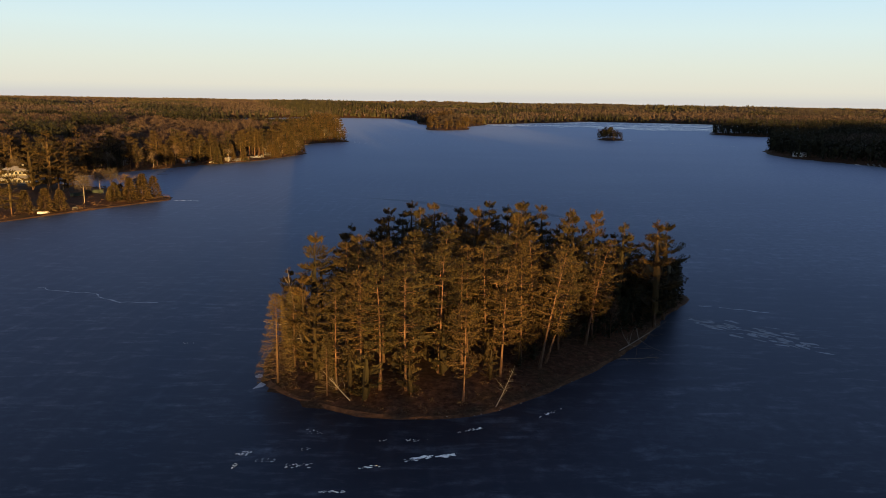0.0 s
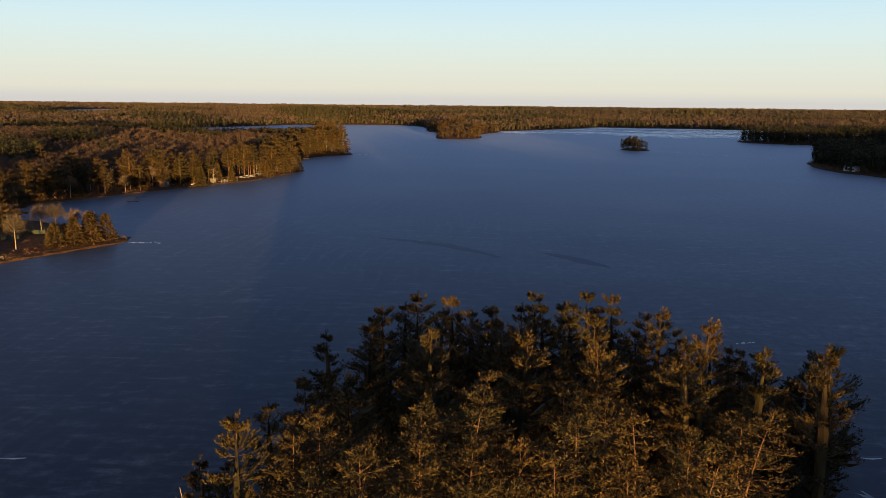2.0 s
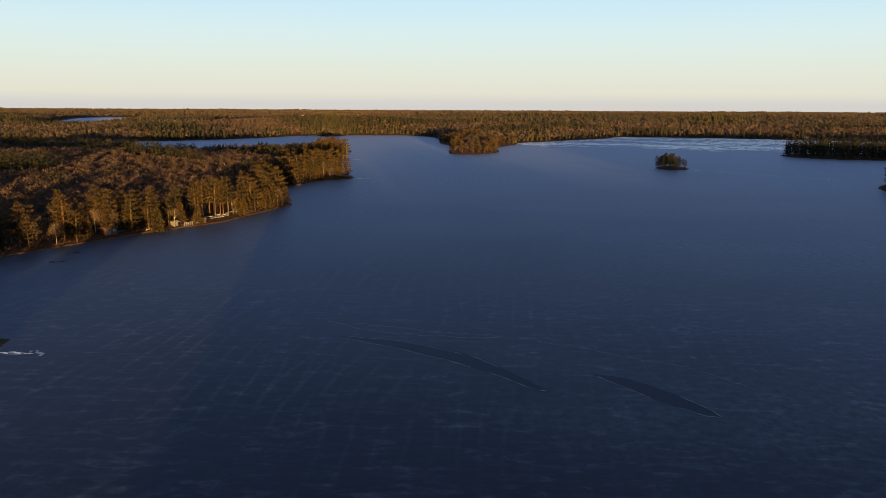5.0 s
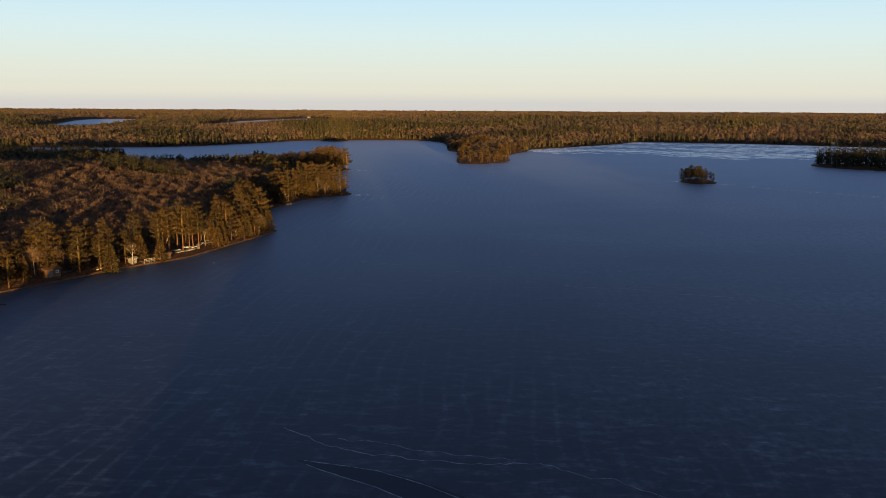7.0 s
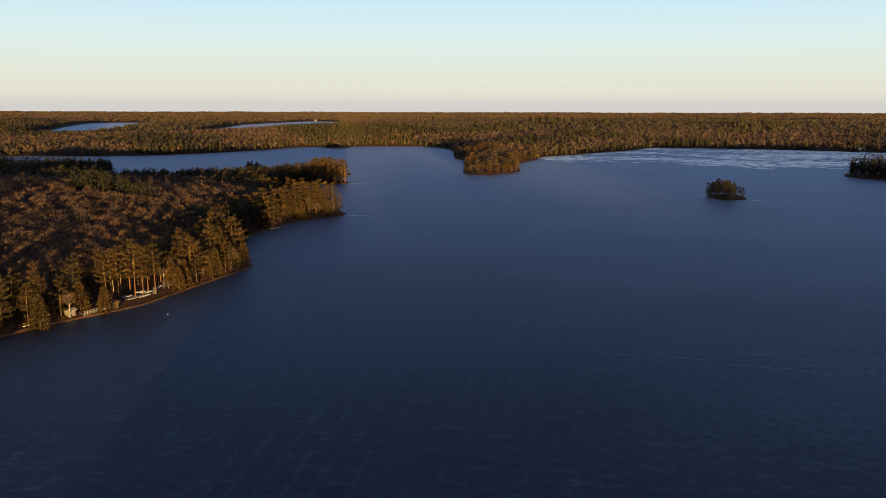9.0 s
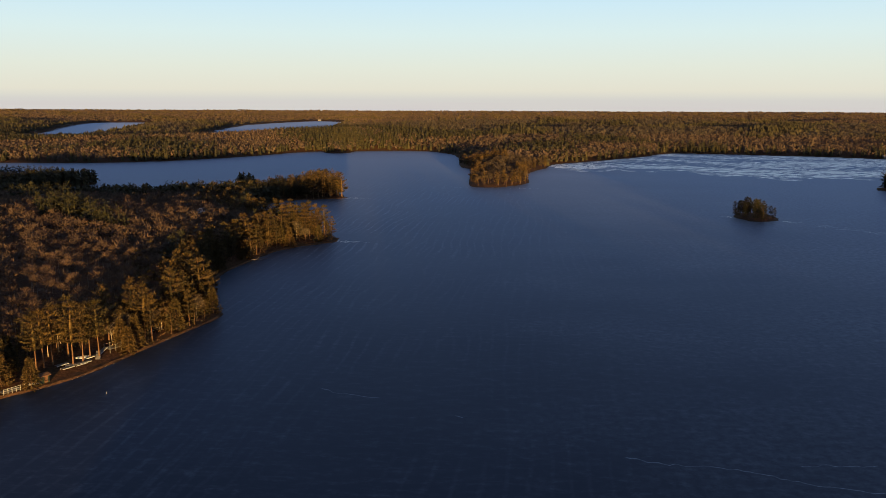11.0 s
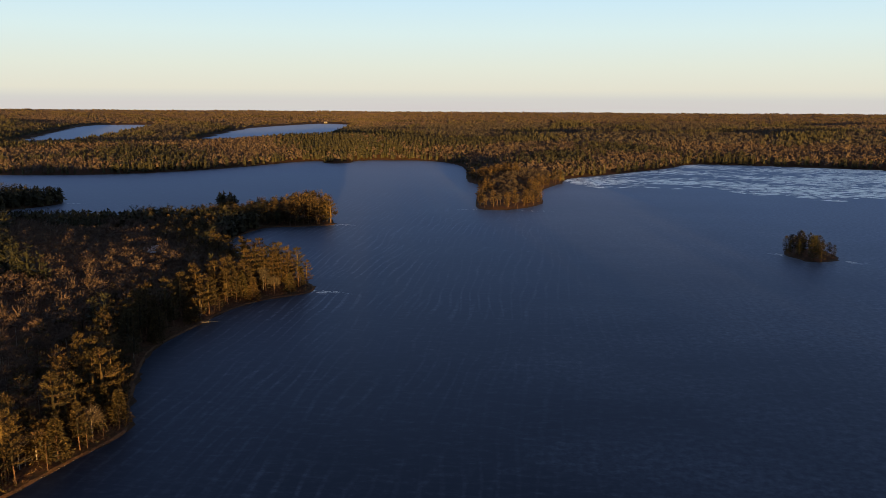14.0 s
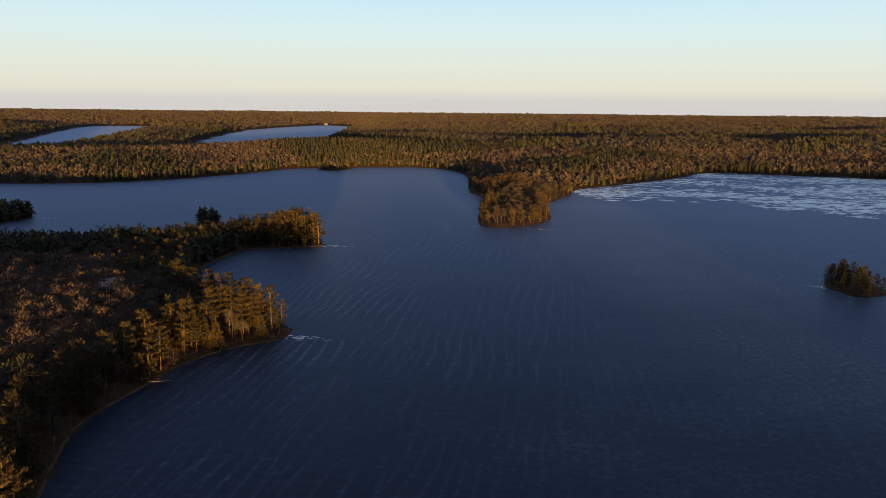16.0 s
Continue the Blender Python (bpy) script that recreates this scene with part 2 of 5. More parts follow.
    nt.links.new(math_of(nt, "ADD", math_of(nt, "MULTIPLY", fresnel.outputs["Fac"], shine), 0.016 * shine / ICE_GLOSS), both.inputs[0])
    nt.links.new(matt.outputs["BSDF"], both.inputs[1])
    nt.links.new(gloss.outputs["BSDF"], both.inputs[2])
    nt.links.new(both.outputs["Shader"], nt.nodes["Material Output"].inputs["Surface"])
    return m


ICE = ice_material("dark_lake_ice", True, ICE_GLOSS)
CLEAR = ice_material("clear_new_ice", False, ICE_GLOSS * 0.82)


def plain(a, b, scale):
    def build(nt):
        v, g = place_of(nt)
        f = noise_of(nt, v, scale, 5, 0.65)
        return ramp_of(nt, f, [(0.3, a), (0.7, b)]), f
    return build


SNOW = material("crusted_snow", plain((0.84, 0.86, 0.82), (0.94, 0.95, 0.9), 0.8), 0.55, 0.6)
FROST = material("thin_frost", plain((0.12, 0.15, 0.19), (0.4, 0.45, 0.52), 0.5), 0.6, 0.3)
THIN = material("faint_frost", plain((0.06, 0.08, 0.11), (0.21, 0.25, 0.31), 0.5), 0.6, 0.3)

# ---- the lie of the land: one lake, its islands and two far lakes ----
WEST = [(-420, -100), (-300, 60), (-200, 150), (-140, 198), (-121, 221), (-113, 235), (-103, 252), (-96, 263), (-91, 272), (-97, 281),
        (-110, 289), (-130, 303), (-160, 318), (-178, 328), (-165, 338), (-153, 348), (-143, 365), (-135, 379), (-124, 397), (-112, 418),
        (-98, 436), (-91, 458), (-85, 478), (-81, 492), (-87, 506), (-97, 533), (-101, 552), (-97, 574), (-94, 592), (-85, 610),
        (-71, 622), (-70, 632), (-78, 643), (-102, 656), (-128, 690), (-140, 735), (-136, 768), (-131, 777), (-115, 781), (-96, 790)]
NORTH_WEST = [(-97, 800), (-108, 822), (-132, 836), (-152, 818), (-156, 802), (-178, 787), (-205, 778), (-240, 766), (-300, 762), (-336, 790),
              (-328, 828), (-314, 850), (-312, 868), (-325, 880), (-380, 890), (-560, 930), (-750, 1000), (-531, 1057), (-432, 1064),
              (-350, 1098), (-285, 1170), (-245, 1245), (-214, 1275), (-199, 1241), (-174, 1245), (-168, 1283), (-122, 1297), (-74, 1290),
              (-38, 1230), (-27, 1150), (-23, 1058), (-10, 1019), (-11, 920), (-8, 871), (13, 867), (33, 890), (40, 916), (39, 973),
              (52, 1015), (66, 1053), (76, 1092), (122, 1138), (200, 1222)]
# the southern end is unseen, laid out so that its trees shade the island
EAST = [(242, 1280), (336, 1262), (429, 1230), (500, 1190), (640, 1120), (640, 1020), (560, 930), (450, 900), (370, 892), (323, 893),
        (309, 881), (306, 866), (320, 842), (346, 824), (400, 812), (432, 770), (400, 700), (330, 640), (270, 612), (249, 590),
        (239, 560), (236, 530), (240, 505), (253, 478), (264, 450), (290, 400), (330, 300), (350, 150), (300, 20), (200, -60),
        (115, -110), (82, -140), (62, -180), (70, -300), (20, -520), (-100, -580), (-250, -500), (-380, -300)]
ISLAND = [(-22, 104), (-19, 98), (-11, 92), (-3, 90), (7, 92), (19, 103), (31, 118), (40, 134), (48, 146), (44, 152), (33, 155),
          (20, 160), (5, 161), (-8, 156), (-16, 144), (-20, 128), (-23, 115)]
ISLET = [(149.5, 719), (153.5, 706), (161, 702.5), (169, 708), (173, 720), (171, 735), (163, 741), (153, 732)]
ROCKS = [(-195, 862), (-190, 854), (-181, 856), (-178, 864), (-186, 868)]
LAKE_ONE = [(-735, 1480), (-685, 1540), (-715, 1700), (-810, 2050), (-930, 2430), (-1020, 2470), (-1110, 2400), (-1010, 2080), (-900, 1800), (-800, 1560)]
LAKE_TWO = [(-520, 1640), (-436, 1531), (-371, 1600), (-301, 1640), (-315, 1746), (-330, 1880), (-380, 2323), (-428, 2610), (-542, 2670), (-630, 2324), (-590, 1950)]


def rounded(points, cuts=3):
    """A closed Catmull-Rom line through the points."""
    p = np.array(points, float)
    a, b, c, d = np.roll(p, 1, 0), p, np.roll(p, -1, 0), np.roll(p, -2, 0)
    rows = []
    for k in range(cuts):
        t = k / cuts
        rows.append(0.5 * (2 * b + (c - a) * t + (2 * a - 5 * b + 4 * c - d) * t * t + (3 * b - a - 3 * c + d) * t ** 3))
    return np.stack(rows, 1).reshape(-1, 2)


LAKE = rounded(WEST + NORTH_WEST + EAST, 3)
ISLANDS = [rounded(p, 4) for p in (ISLAND, ISLET, ROCKS)]
FAR_LAKES = [rounded(p, 4) for p in (LAKE_ONE, LAKE_TWO)]


def inside_by(poly, x, y):
    """Signed distance to a closed line, positive inside."""
    x, y = np.asarray(x, float), np.asarray(y, float)
    best = np.full(x.shape, 1e12)
    odd = np.zeros(x.shape, bool)
    for (ax, ay), (bx, by) in zip(poly, np.roll(poly, -1, 0)):
        dx, dy = bx - ax, by - ay
        t = np.clip(((x - ax) * dx + (y - ay) * dy) / (dx * dx + dy * dy + 1e-9), 0, 1)
        best = np.minimum(best, (x - ax - t * dx) ** 2 + (y - ay - t * dy) ** 2)
        if ay != by:
            odd ^= ((ay > y) != (by > y)) & (x < (bx - ax) * (y - ay) / (by - ay) + ax)
    return np.where(odd, 1, -1) * np.sqrt(best)


def shore_of(x, y):
    """Metres from the shore: positive on land, negative on the ice."""
    d = -inside_by(LAKE, x, y)
    for p in ISLANDS:
        d = np.maximum(d, inside_by(p, x, y))
    for p in FAR_LAKES:
        d = np.minimum(d, -inside_by(p, x, y))
    return d


def swell(x, y):
    """Low rolling hills, about -1 to 1."""
    return (np.sin(x / 210 + 1.3) * np.cos(y / 170 + 0.4) * 0.5 + np.sin((x + y) / 330 + 2.1) * 0.3
            + np.sin((x - 0.6 * y) / 95 + 0.7) * 0.2)


def ground_at(x, y, d=None):
    d = shore_of(x, y) if d is None else d
    bank = np.clip(d / 4.0, -0.6, 1.0) * 0.9
    rise = np.clip(d - 3, 0, None)
    near = np.minimum(rise * 0.075, 2.6)
    inland = np.clip((rise - 25) / 160, 0, 1)
    hills = inland * np.where(y > 1300, 5 + 7 * swell(x * 1.2, y * 0.8) + 4.5 * np.sin(y / 85 + 1.4 * np.sin(x / 240)), 5 + 5 * swell(x, y)) * (1 - 0.85 * np.clip((y - 2200) / 900, 0, 1)) - 7 * np.clip((y - 2900) / 1400, 0, 1)
    knoll = 13 * np.exp(-(((x + 190) / 190) ** 2 + ((y - 1450) / 130) ** 2)) + 9 * np.exp(-(((x + 20) / 45) ** 2 + ((y - 1010) / 70) ** 2))
    # out-of-view hills, added to shade the island's right end, islet and eastern shore
    ridge = 25 * np.exp(-(((x - 390) / 150) ** 2 + ((y + 30) / 90) ** 2)) + 7 * np.exp(-(((x - 370) / 90) ** 2 + ((y - 330) / 90) ** 2)) + 17 * np.exp(-(((x - 135) / 75) ** 2 + ((y + 210) / 80) ** 2))
    knoll = knoll + 3 * np.exp(-(((x + 200) / 110) ** 2 + ((y - 600) / 90) ** 2))
    fine = 0.18 * (np.sin(x * 0.9 + 0.7 * np.sin(y * 0.43)) * np.sin(y * 0.8)) * np.clip(d / 6, 0, 1)
    return bank + near + hills + (knoll + ridge) * np.clip(rise / 30, 0, 1) + fine


def line_up(start, end, step):
    return list(np.arange(start, end, step))


def stretch(start, end, step, growth):
    out, x = [], start
    while (x - end) * np.sign(step) < 0:
        out.append(x)
        x += step
        step *= growth
    return out + [end]


xs = sorted(set(line_up(-210, 60, 6.0) + line_up(60, 270, 9.0) + line_up(-330, -210, 9) + line_up(270, 330, 9) + line_up(330, 1250, 24) + line_up(-1350, -330, 24) + stretch(1250, 4800, 30, 1.16) + stretch(-1367, -4800, -30, 1.16)))
ys = sorted(set(line_up(70, 170, 4.2) + line_up(170, 880, 7.0) + line_up(880, 1320, 8) + line_up(1320, 2720, 22) + stretch(2720, 4980, 40, 1.15) + stretch(66, -2200, -12, 1.14)))
gx, gy = np.meshgrid(np.array(xs, float), np.array(ys, float))
gz = ground_at(gx.ravel(), gy.ravel())


def tri_mesh(name, verts, tris, mats, mat_index=None, smooth=False):
    """A mesh from arrays of corners and triangles."""
    me = bpy.data.meshes.new(name)
    verts, tris = np.asarray(verts, np.float32), np.asarray(tris, np.int32)
    me.vertices.add(len(verts))
    me.vertices.foreach_set("co", verts.ravel())
    me.loops.add(len(tris) * 3)
    me.loops.foreach_set("vertex_index", tris.ravel())
    me.polygons.add(len(tris))
    me.polygons.foreach_set("loop_start", np.arange(len(tris), dtype=np.int32) * 3)
    for m in mats:
        me.materials.append(m)
    if mat_index is not None:
        me.polygons.foreach_set("material_index", np.asarray(mat_index, np.int32))
    me.polygons.foreach_set("use_smooth", np.full(len(tris), smooth, bool))
    me.update(calc_edges=True)
    return me


nx, ny = len(xs), len(ys)
i, j = np.meshgrid(np.arange(nx - 1), np.arange(ny - 1))
q = (j * nx + i).ravel()
ground_tris = np.concatenate([np.stack([q, q + 1, q + nx + 1], 1), np.stack([q, q + nx + 1, q + nx], 1)])
ground = new("ground", tri_mesh("ground", np.stack([gx.ravel(), gy.ravel(), gz], 1), ground_tris, [GROUND], smooth=True))
tagged(ground, "brown forest floor of needles, leaf litter and sandy banks", "ground", kind="structure")

ice_x, ice_y = np.meshgrid(np.linspace(-1500, 1000, 26), np.linspace(-800, 2800, 37))
i, j = np.meshgrid(np.arange(25), np.arange(36))
q = (j * 26 + i).ravel()
ice_tris = np.concatenate([np.stack([q, q + 1, q + 27], 1), np.stack([q, q + 27, q + 26], 1)])
ice = new("water", tri_mesh("water", np.stack([ice_x.ravel(), ice_y.ravel(), np.zeros(ice_x.size)], 1), ice_tris, [ICE]))
tagged(ice, "dark blue lake under thin smooth ice with pale frost streaks", "lake ice", kind="structure")


# ---- trees: shapes as plain arrays of corners and triangles ----
class Shape:
    """Corners and triangles that grow piece by piece."""

    def __init__(self):
        self.v, self.t, self.n = [], [], 0

    def add(self, verts, tris):
        self.v.append(np.asarray(verts, float).reshape(-1, 3))
        self.t.append(np.asarray(tris, int).reshape(-1, 3) + self.n)
        self.n += len(self.v[-1])

    def arrays(self):
        if not self.v:
            return np.zeros((0, 3)), np.zeros((0, 3), int)
        return np.concatenate(self.v), np.concatenate(self.t)


def tube(shape, points, radii, sides=5):
    """A tapered, bent stick through the points."""
    pts = np.asarray(points, float)
    rings = []
    for k, p in enumerate(pts):
        way = pts[min(k + 1, len(pts) - 1)] - pts[max(k - 1, 0)]
        way = way / (np.linalg.norm(way) + 1e-9)
        side = np.cross(way, (0.31, 0.9, 0.2) if abs(way[2]) > 0.7 else (0, 0, 1))
        side = side / np.linalg.norm(side)
        up = np.cross(side, way)
        ang = np.arange(sides) * 2 * math.pi / sides
        rings.append(p + radii[k] * (np.cos(ang)[:, None] * side + np.sin(ang)[:, None] * up))
    tris = []
    for k in range(len(pts) - 1):
        for s in range(sides):
            a, b = k * sides + s, k * sides + (s + 1) % sides
            tris += [(a, b, b + sides), (a, b + sides, a + sides)]
    shape.add(np.concatenate(rings), tris)


def tufts(shape, rng, centres, ways, length, width, blades, spread=0.6, loose=0.16):
    """Sprays of narrow needle blades round the centres, leaning along the ways."""
    c = np.repeat(np.asarray(centres, float), blades, 0)
    w = np.repeat(np.asarray(ways, float), blades, 0)
    way = w + rng.normal(size=c.shape) * (spread, spread, spread * 0.8)
    way /= np.linalg.norm(way, axis=1)[:, None] + 1e-9
    side = np.cross(way, rng.normal(size=c.shape))
    side /= np.linalg.norm(side, axis=1)[:, None] + 1e-9
    ln = length * rng.uniform(0.65, 1.25, (len(c), 1))
    wd = width * rng.uniform(0.7, 1.3, (len(c), 1))
    foot = c + rng.normal(size=c.shape) * length * loose
    v = np.stack([foot - side * wd * 0.5, foot + way * ln * 0.55 + side * wd * 0.5, foot + way * ln], 1)
    shape.add(v.reshape(-1, 3), np.arange(3 * len(c)).reshape(-1, 3))


def pine_shape(seed, h=17.0, bare=0.25, reach=3.2, limbs=60, per=7, blades=6, length=0.5, width=0.16, lean=0.4, sides=6, sticks=True, dome=1.5, plate=0.08, core=0.0,
               curl=0.34, spread=0.38, tiers=6):
    """Trunk, limbs and needles of a pine: whorls of limbs that sweep up at the tips, feathered with needle tufts along their outer half."""
    rng = np.random.default_rng(seed)
    trunk, limb, crown = Shape(), Shape(), Shape()
    bend = rng.normal(size=2) * lean
    at = lambda f: np.array([bend[0] * f * f + 0.12 * math.sin(5 * f + seed), bend[1] * f * f + 0.1 * math.cos(4 * f + seed), f * h])
    fs = np.linspace(-0.02, 1, 6)
    tube(trunk, [at(f) for f in fs], [0.21 * (h / 17) * (1 - 0.93 * max(f, 0)) + (0.09 if f < 0 else 0) for f in fs], sides)
    centres, ways = [], []
    turn = rng.uniform(0, 6)
    heavy = rng.uniform(0, 6.28)
    layers = max(6, limbs // tiers)
    for k in range(limbs):
        layer = k % layers
        f = bare + (0.975 - bare) * ((layer + 0.5 + rng.normal() * 0.1) / layers)
        rel = min(max((f - bare) / (1 - bare), 0), 1)
        body = 0.62 + 1.1 * rel if rel < 0.32 else max(0.28, (1 - ((rel - 0.32) / 0.68) ** dome) * 0.95 + 0.06)
        turn += 2.4 + rng.normal() * 0.4
        size = reach * body * rng.uniform(0.55, 1.18) * (1 + 0.2 * math.cos(turn - heavy))
        rise = -0.14 + 0.5 * rel ** 2 + rng.normal() * 0.06
        out = np.array([math.cos(turn), math.sin(turn), 0.0])
        side = np.array([-out[1], out[0], 0.0])
        p0 = at(f)
        along = lambda u: p0 + out * size * u + np.array([0, 0, size * (rise * u + curl * u * u)])
        mid, tip = along(0.55), along(1.0)
        if sticks:
            if blades > 4:
                tube(limb, [p0, mid, tip], [0.06 * (1.25 - rel), 0.035 * (1.25 - rel), 0.01], 3)
            else:
                tube(limb, [p0, tip], [0.06 * (1.25 - rel), 0.012], 3)
        w1 = side * size * plate * rng.uniform(0.7, 1.3) + (0, 0, rng.normal() * 0.5 * size * plate)
        if plate:
            crown.add([along(0.2), along(0.68) + w1, tip, along(0.68) - w1], [(0, 1, 2), (0, 2, 3)])
        for n in range(per):
            u = 0.34 + 0.66 * (n + rng.uniform(0.2, 0.8)) / per
            off = (-1 if n % 2 else 1) * rng.uniform(0.1, 1.0) * (1.05 - 0.75 * u) * 0.74
            centres.append(along(u) + side * off * size + (0, 0, abs(off) * size * 0.12 + rng.normal() * 0.05))
            ways.append(out * 0.55 + side * off * 1.1 + (0, 0, 0.3 + rise * 0.4 + 1.1 * curl * u))
    if core:
        foot, top = at(bare + 0.04), at(0.9)
        ang = np.arange(5) * 1.2566 + turn
        rim = [foot + np.array([math.cos(a) * reach * core * rng.uniform(0.7, 1.3), math.sin(a) * reach * core * rng.uniform(0.7, 1.3), rng.normal() * 0.4]) for a in ang]
        waist = [foot + (top - foot) * 0.5 + np.array([math.cos(a + 0.5) * reach * core * rng.uniform(0.7, 1.2), math.sin(a + 0.5) * reach * core * rng.uniform(0.7, 1.2), rng.normal() * 0.5]) for a in ang]
        crown.add(rim + waist + [top], sum([[(i2, (i2 + 1) % 5, 5 + i2), ((i2 + 1) % 5, 5 + (i2 + 1) % 5, 5 + i2), (5 + i2, 5 + (i2 + 1) % 5, 10)] for i2 in range(5)], []))
    for _ in range(4):
        centres.append(at(1.0) - (0, 0, rng.uniform(0, 0.7)))
        ways.append((0, 0, 1.0))
    tufts(crown, rng, centres, ways, length, width, blades, spread, 0.26)
    return trunk, limb, crown


def spruce_shape(seed, h=9.0, reach=2.0, limbs=60, per=2, blades=6, length=0.7, width=0.14):
    """A narrow, dense conifer with drooping limbs down to the ground."""
    rng = np.random.default_rng(seed)
    trunk, limb, crown = Shape(), Shape(), Shape()
    tube(trunk, [(0, 0, -0.2), (0, 0, h * 0.5), (0, 0, h)], [0.14 * h / 9, 0.09 * h / 9, 0.01], 5)
    centres, ways, turn = [], [], rng.uniform(0, 6)
    for k in range(limbs):
        f = 0.06 + 0.92 * (k + rng.uniform(0, 0.9)) / limbs
        turn += 2.4 + rng.normal() * 0.3
        size = reach * (1 - f) ** 0.8 * rng.uniform(0.7, 1.12) + 0.12
        out = np.array([math.cos(turn), math.sin(turn), 0.0])
        p0 = np.array([0, 0, f * h])
        tip = p0 + out * size + (0, 0, -0.16 * size)
        if per > 1:
            tube(limb, [p0, tip], [0.03, 0.008], 3)
        for s in range(per):
            u = 0.45 + 0.55 * (s + rng.uniform(0.2, 0.9)) / per
            centres.append(p0 + (tip - p0) * u)
            ways.append(out * 0.9 + (0, 0, 0.12))
    tufts(crown, rng, centres, ways, length, width, blades)
    return trunk, limb, crown


def bare_shape(seed, h=11.0, spread=3.2, boughs=9, twigs=14, thick=0.05, sides=5, upright=0.55, sub=3):
    """A leafless broadleaf tree: forked boughs and a haze of thin twigs."""
    rng = np.random.default_rng(seed)
    trunk, limb, crown = Shape(), Shape(), Shape()
    fork = h * rng.uniform(0.3, 0.42)
    bend = rng.normal(size=2) * 0.25
    tube(trunk, [(0, 0, -0.2), (bend[0] * 0.4, bend[1] * 0.4, fork), (bend[0], bend[1], h * 0.78)], [0.17 * h / 11, 0.12 * h / 11, 0.03], sides)
    vs, turn = [], rng.uniform(0, 6)
    for k in range(boughs):
        turn += 2.4 + rng.normal() * 0.3
        z0 = fork + (h * 0.72 - fork) * k / boughs
        out = np.array([math.cos(turn), math.sin(turn), 0])
        base = np.array([bend[0] * z0 / h, bend[1] * z0 / h, z0])
        size = spread * rng.uniform(0.7, 1.1) * (1 - 0.35 * k / boughs)
        tip = base + out * size + (0, 0, min(size * rng.uniform(0.6, 1.3) * upright * 1.6, h * 0.98 - z0))
        mid = base + (tip - base) * 0.5 + (0, 0, 0.12 * size)
        tube(limb, [base, mid, tip], [0.07 * h / 11, 0.045 * h / 11, 0.012], 3)
        for s in range(sub):
            u = rng.uniform(0.35, 1.0)
            p = base + (tip - base) * u
            w = (tip - base) / np.linalg.norm(tip - base) + rng.normal(size=3) * 0.45 + (0, 0, 0.3)
            w /= np.linalg.norm(w)
            q = p + w * size * rng.uniform(0.3, 0.55)
            for _ in range(twigs):
                a = p + (q - p) * rng.uniform(0, 1)
                d = w * 0.7 + rng.normal(size=3) * 0.55 + (0, 0, 0.35)
                d /= np.linalg.norm(d)
                ln = rng.uniform(0.6, 1.5) * h / 11
                sd = np.cross(d, rng.normal(size=3))
                sd = sd / (np.linalg.norm(sd) + 1e-9) * thick * rng.uniform(0.6, 1.3)
                vs.append((a - sd, a + sd, a + d * ln))
    v = np.array(vs).reshape(-1, 3)
    crown.add(v, np.arange(len(v)).reshape(-1, 3))
    return trunk, limb, crown


def lump(shape, rng, centre, size):
    """An uneven eight-sided lump, the dense heart of a crown."""
    v = np.array([(1, 0, 0), (0, 1, 0), (-1, 0, 0), (0, -1, 0), (0, 0, 1), (0, 0, -1)], float) * rng.uniform(0.7, 1.2, (6, 1)) + rng.normal(size=(6, 3)) * 0.12
    shape.add(v * np.asarray(size) + np.asarray(centre), [(0, 1, 4), (1, 2, 4), (2, 3, 4), (3, 0, 4), (1, 0, 5), (2, 1, 5), (3, 2, 5), (0, 3, 5)])


def dome_shape(seed, h=11.0, wide=3.1, scales=80, size=0.5, fringe=30, foot=0.62, tall=0.85):
    """A leafless crown from some way off: rounded lobes of small twig sprays that follow the crown's curve, with a fringe of twigs."""
    rng = np.random.default_rng(seed)
    trunk, limb, crown = Shape(), Shape(), Shape()
    tube(trunk, [(0, 0, -0.2), (0, 0, h * 0.75)], [0.13 * h / 11, 0.05 * h / 11], 3)
    lobes = np.concatenate([[(0, 0, 0.18)], rng.normal(size=(4, 3)) * (0.4, 0.4, 0.12)])
    vs = []
    for k in range(scales + fringe):
        d = rng.normal(size=3)
        d[2] = abs(d[2]) * 1.1 - 0.3
        d /= np.linalg.norm(d)
        c = lobes[k % 5] * (wide, wide, h * 0.3) + (0, 0, h * foot)
        r = wide * rng.uniform(0.42, 0.6)
        p = c + d * (r, r, r * tall)
        if k < scales:
            n = d + rng.normal(size=3) * 0.28
            n /= np.linalg.norm(n)
            a = np.cross(n, rng.normal(size=3))
            a /= np.linalg.norm(a) + 1e-9
            e2 = np.cross(n, a)
            s = size * rng.uniform(0.6, 1.4)
            vs.append((p + a * s, p - a * s * 0.5 + e2 * s * 0.7, p - a * s * 0.5 - e2 * s * 0.6))
        else:
            w = d + rng.normal(size=3) * 0.3 + (0, 0, 0.2)
            sd = np.cross(w, rng.normal(size=3))
            sd = sd / (np.linalg.norm(sd) + 1e-9) * size * 0.16
            vs.append((p - sd, p + sd, p + w / np.linalg.norm(w) * size * rng.uniform(1.2, 2.4)))
    v = np.array(vs).reshape(-1, 3)
    crown.add(v, np.arange(len(v)).reshape(-1, 3))
    return trunk, limb, crown


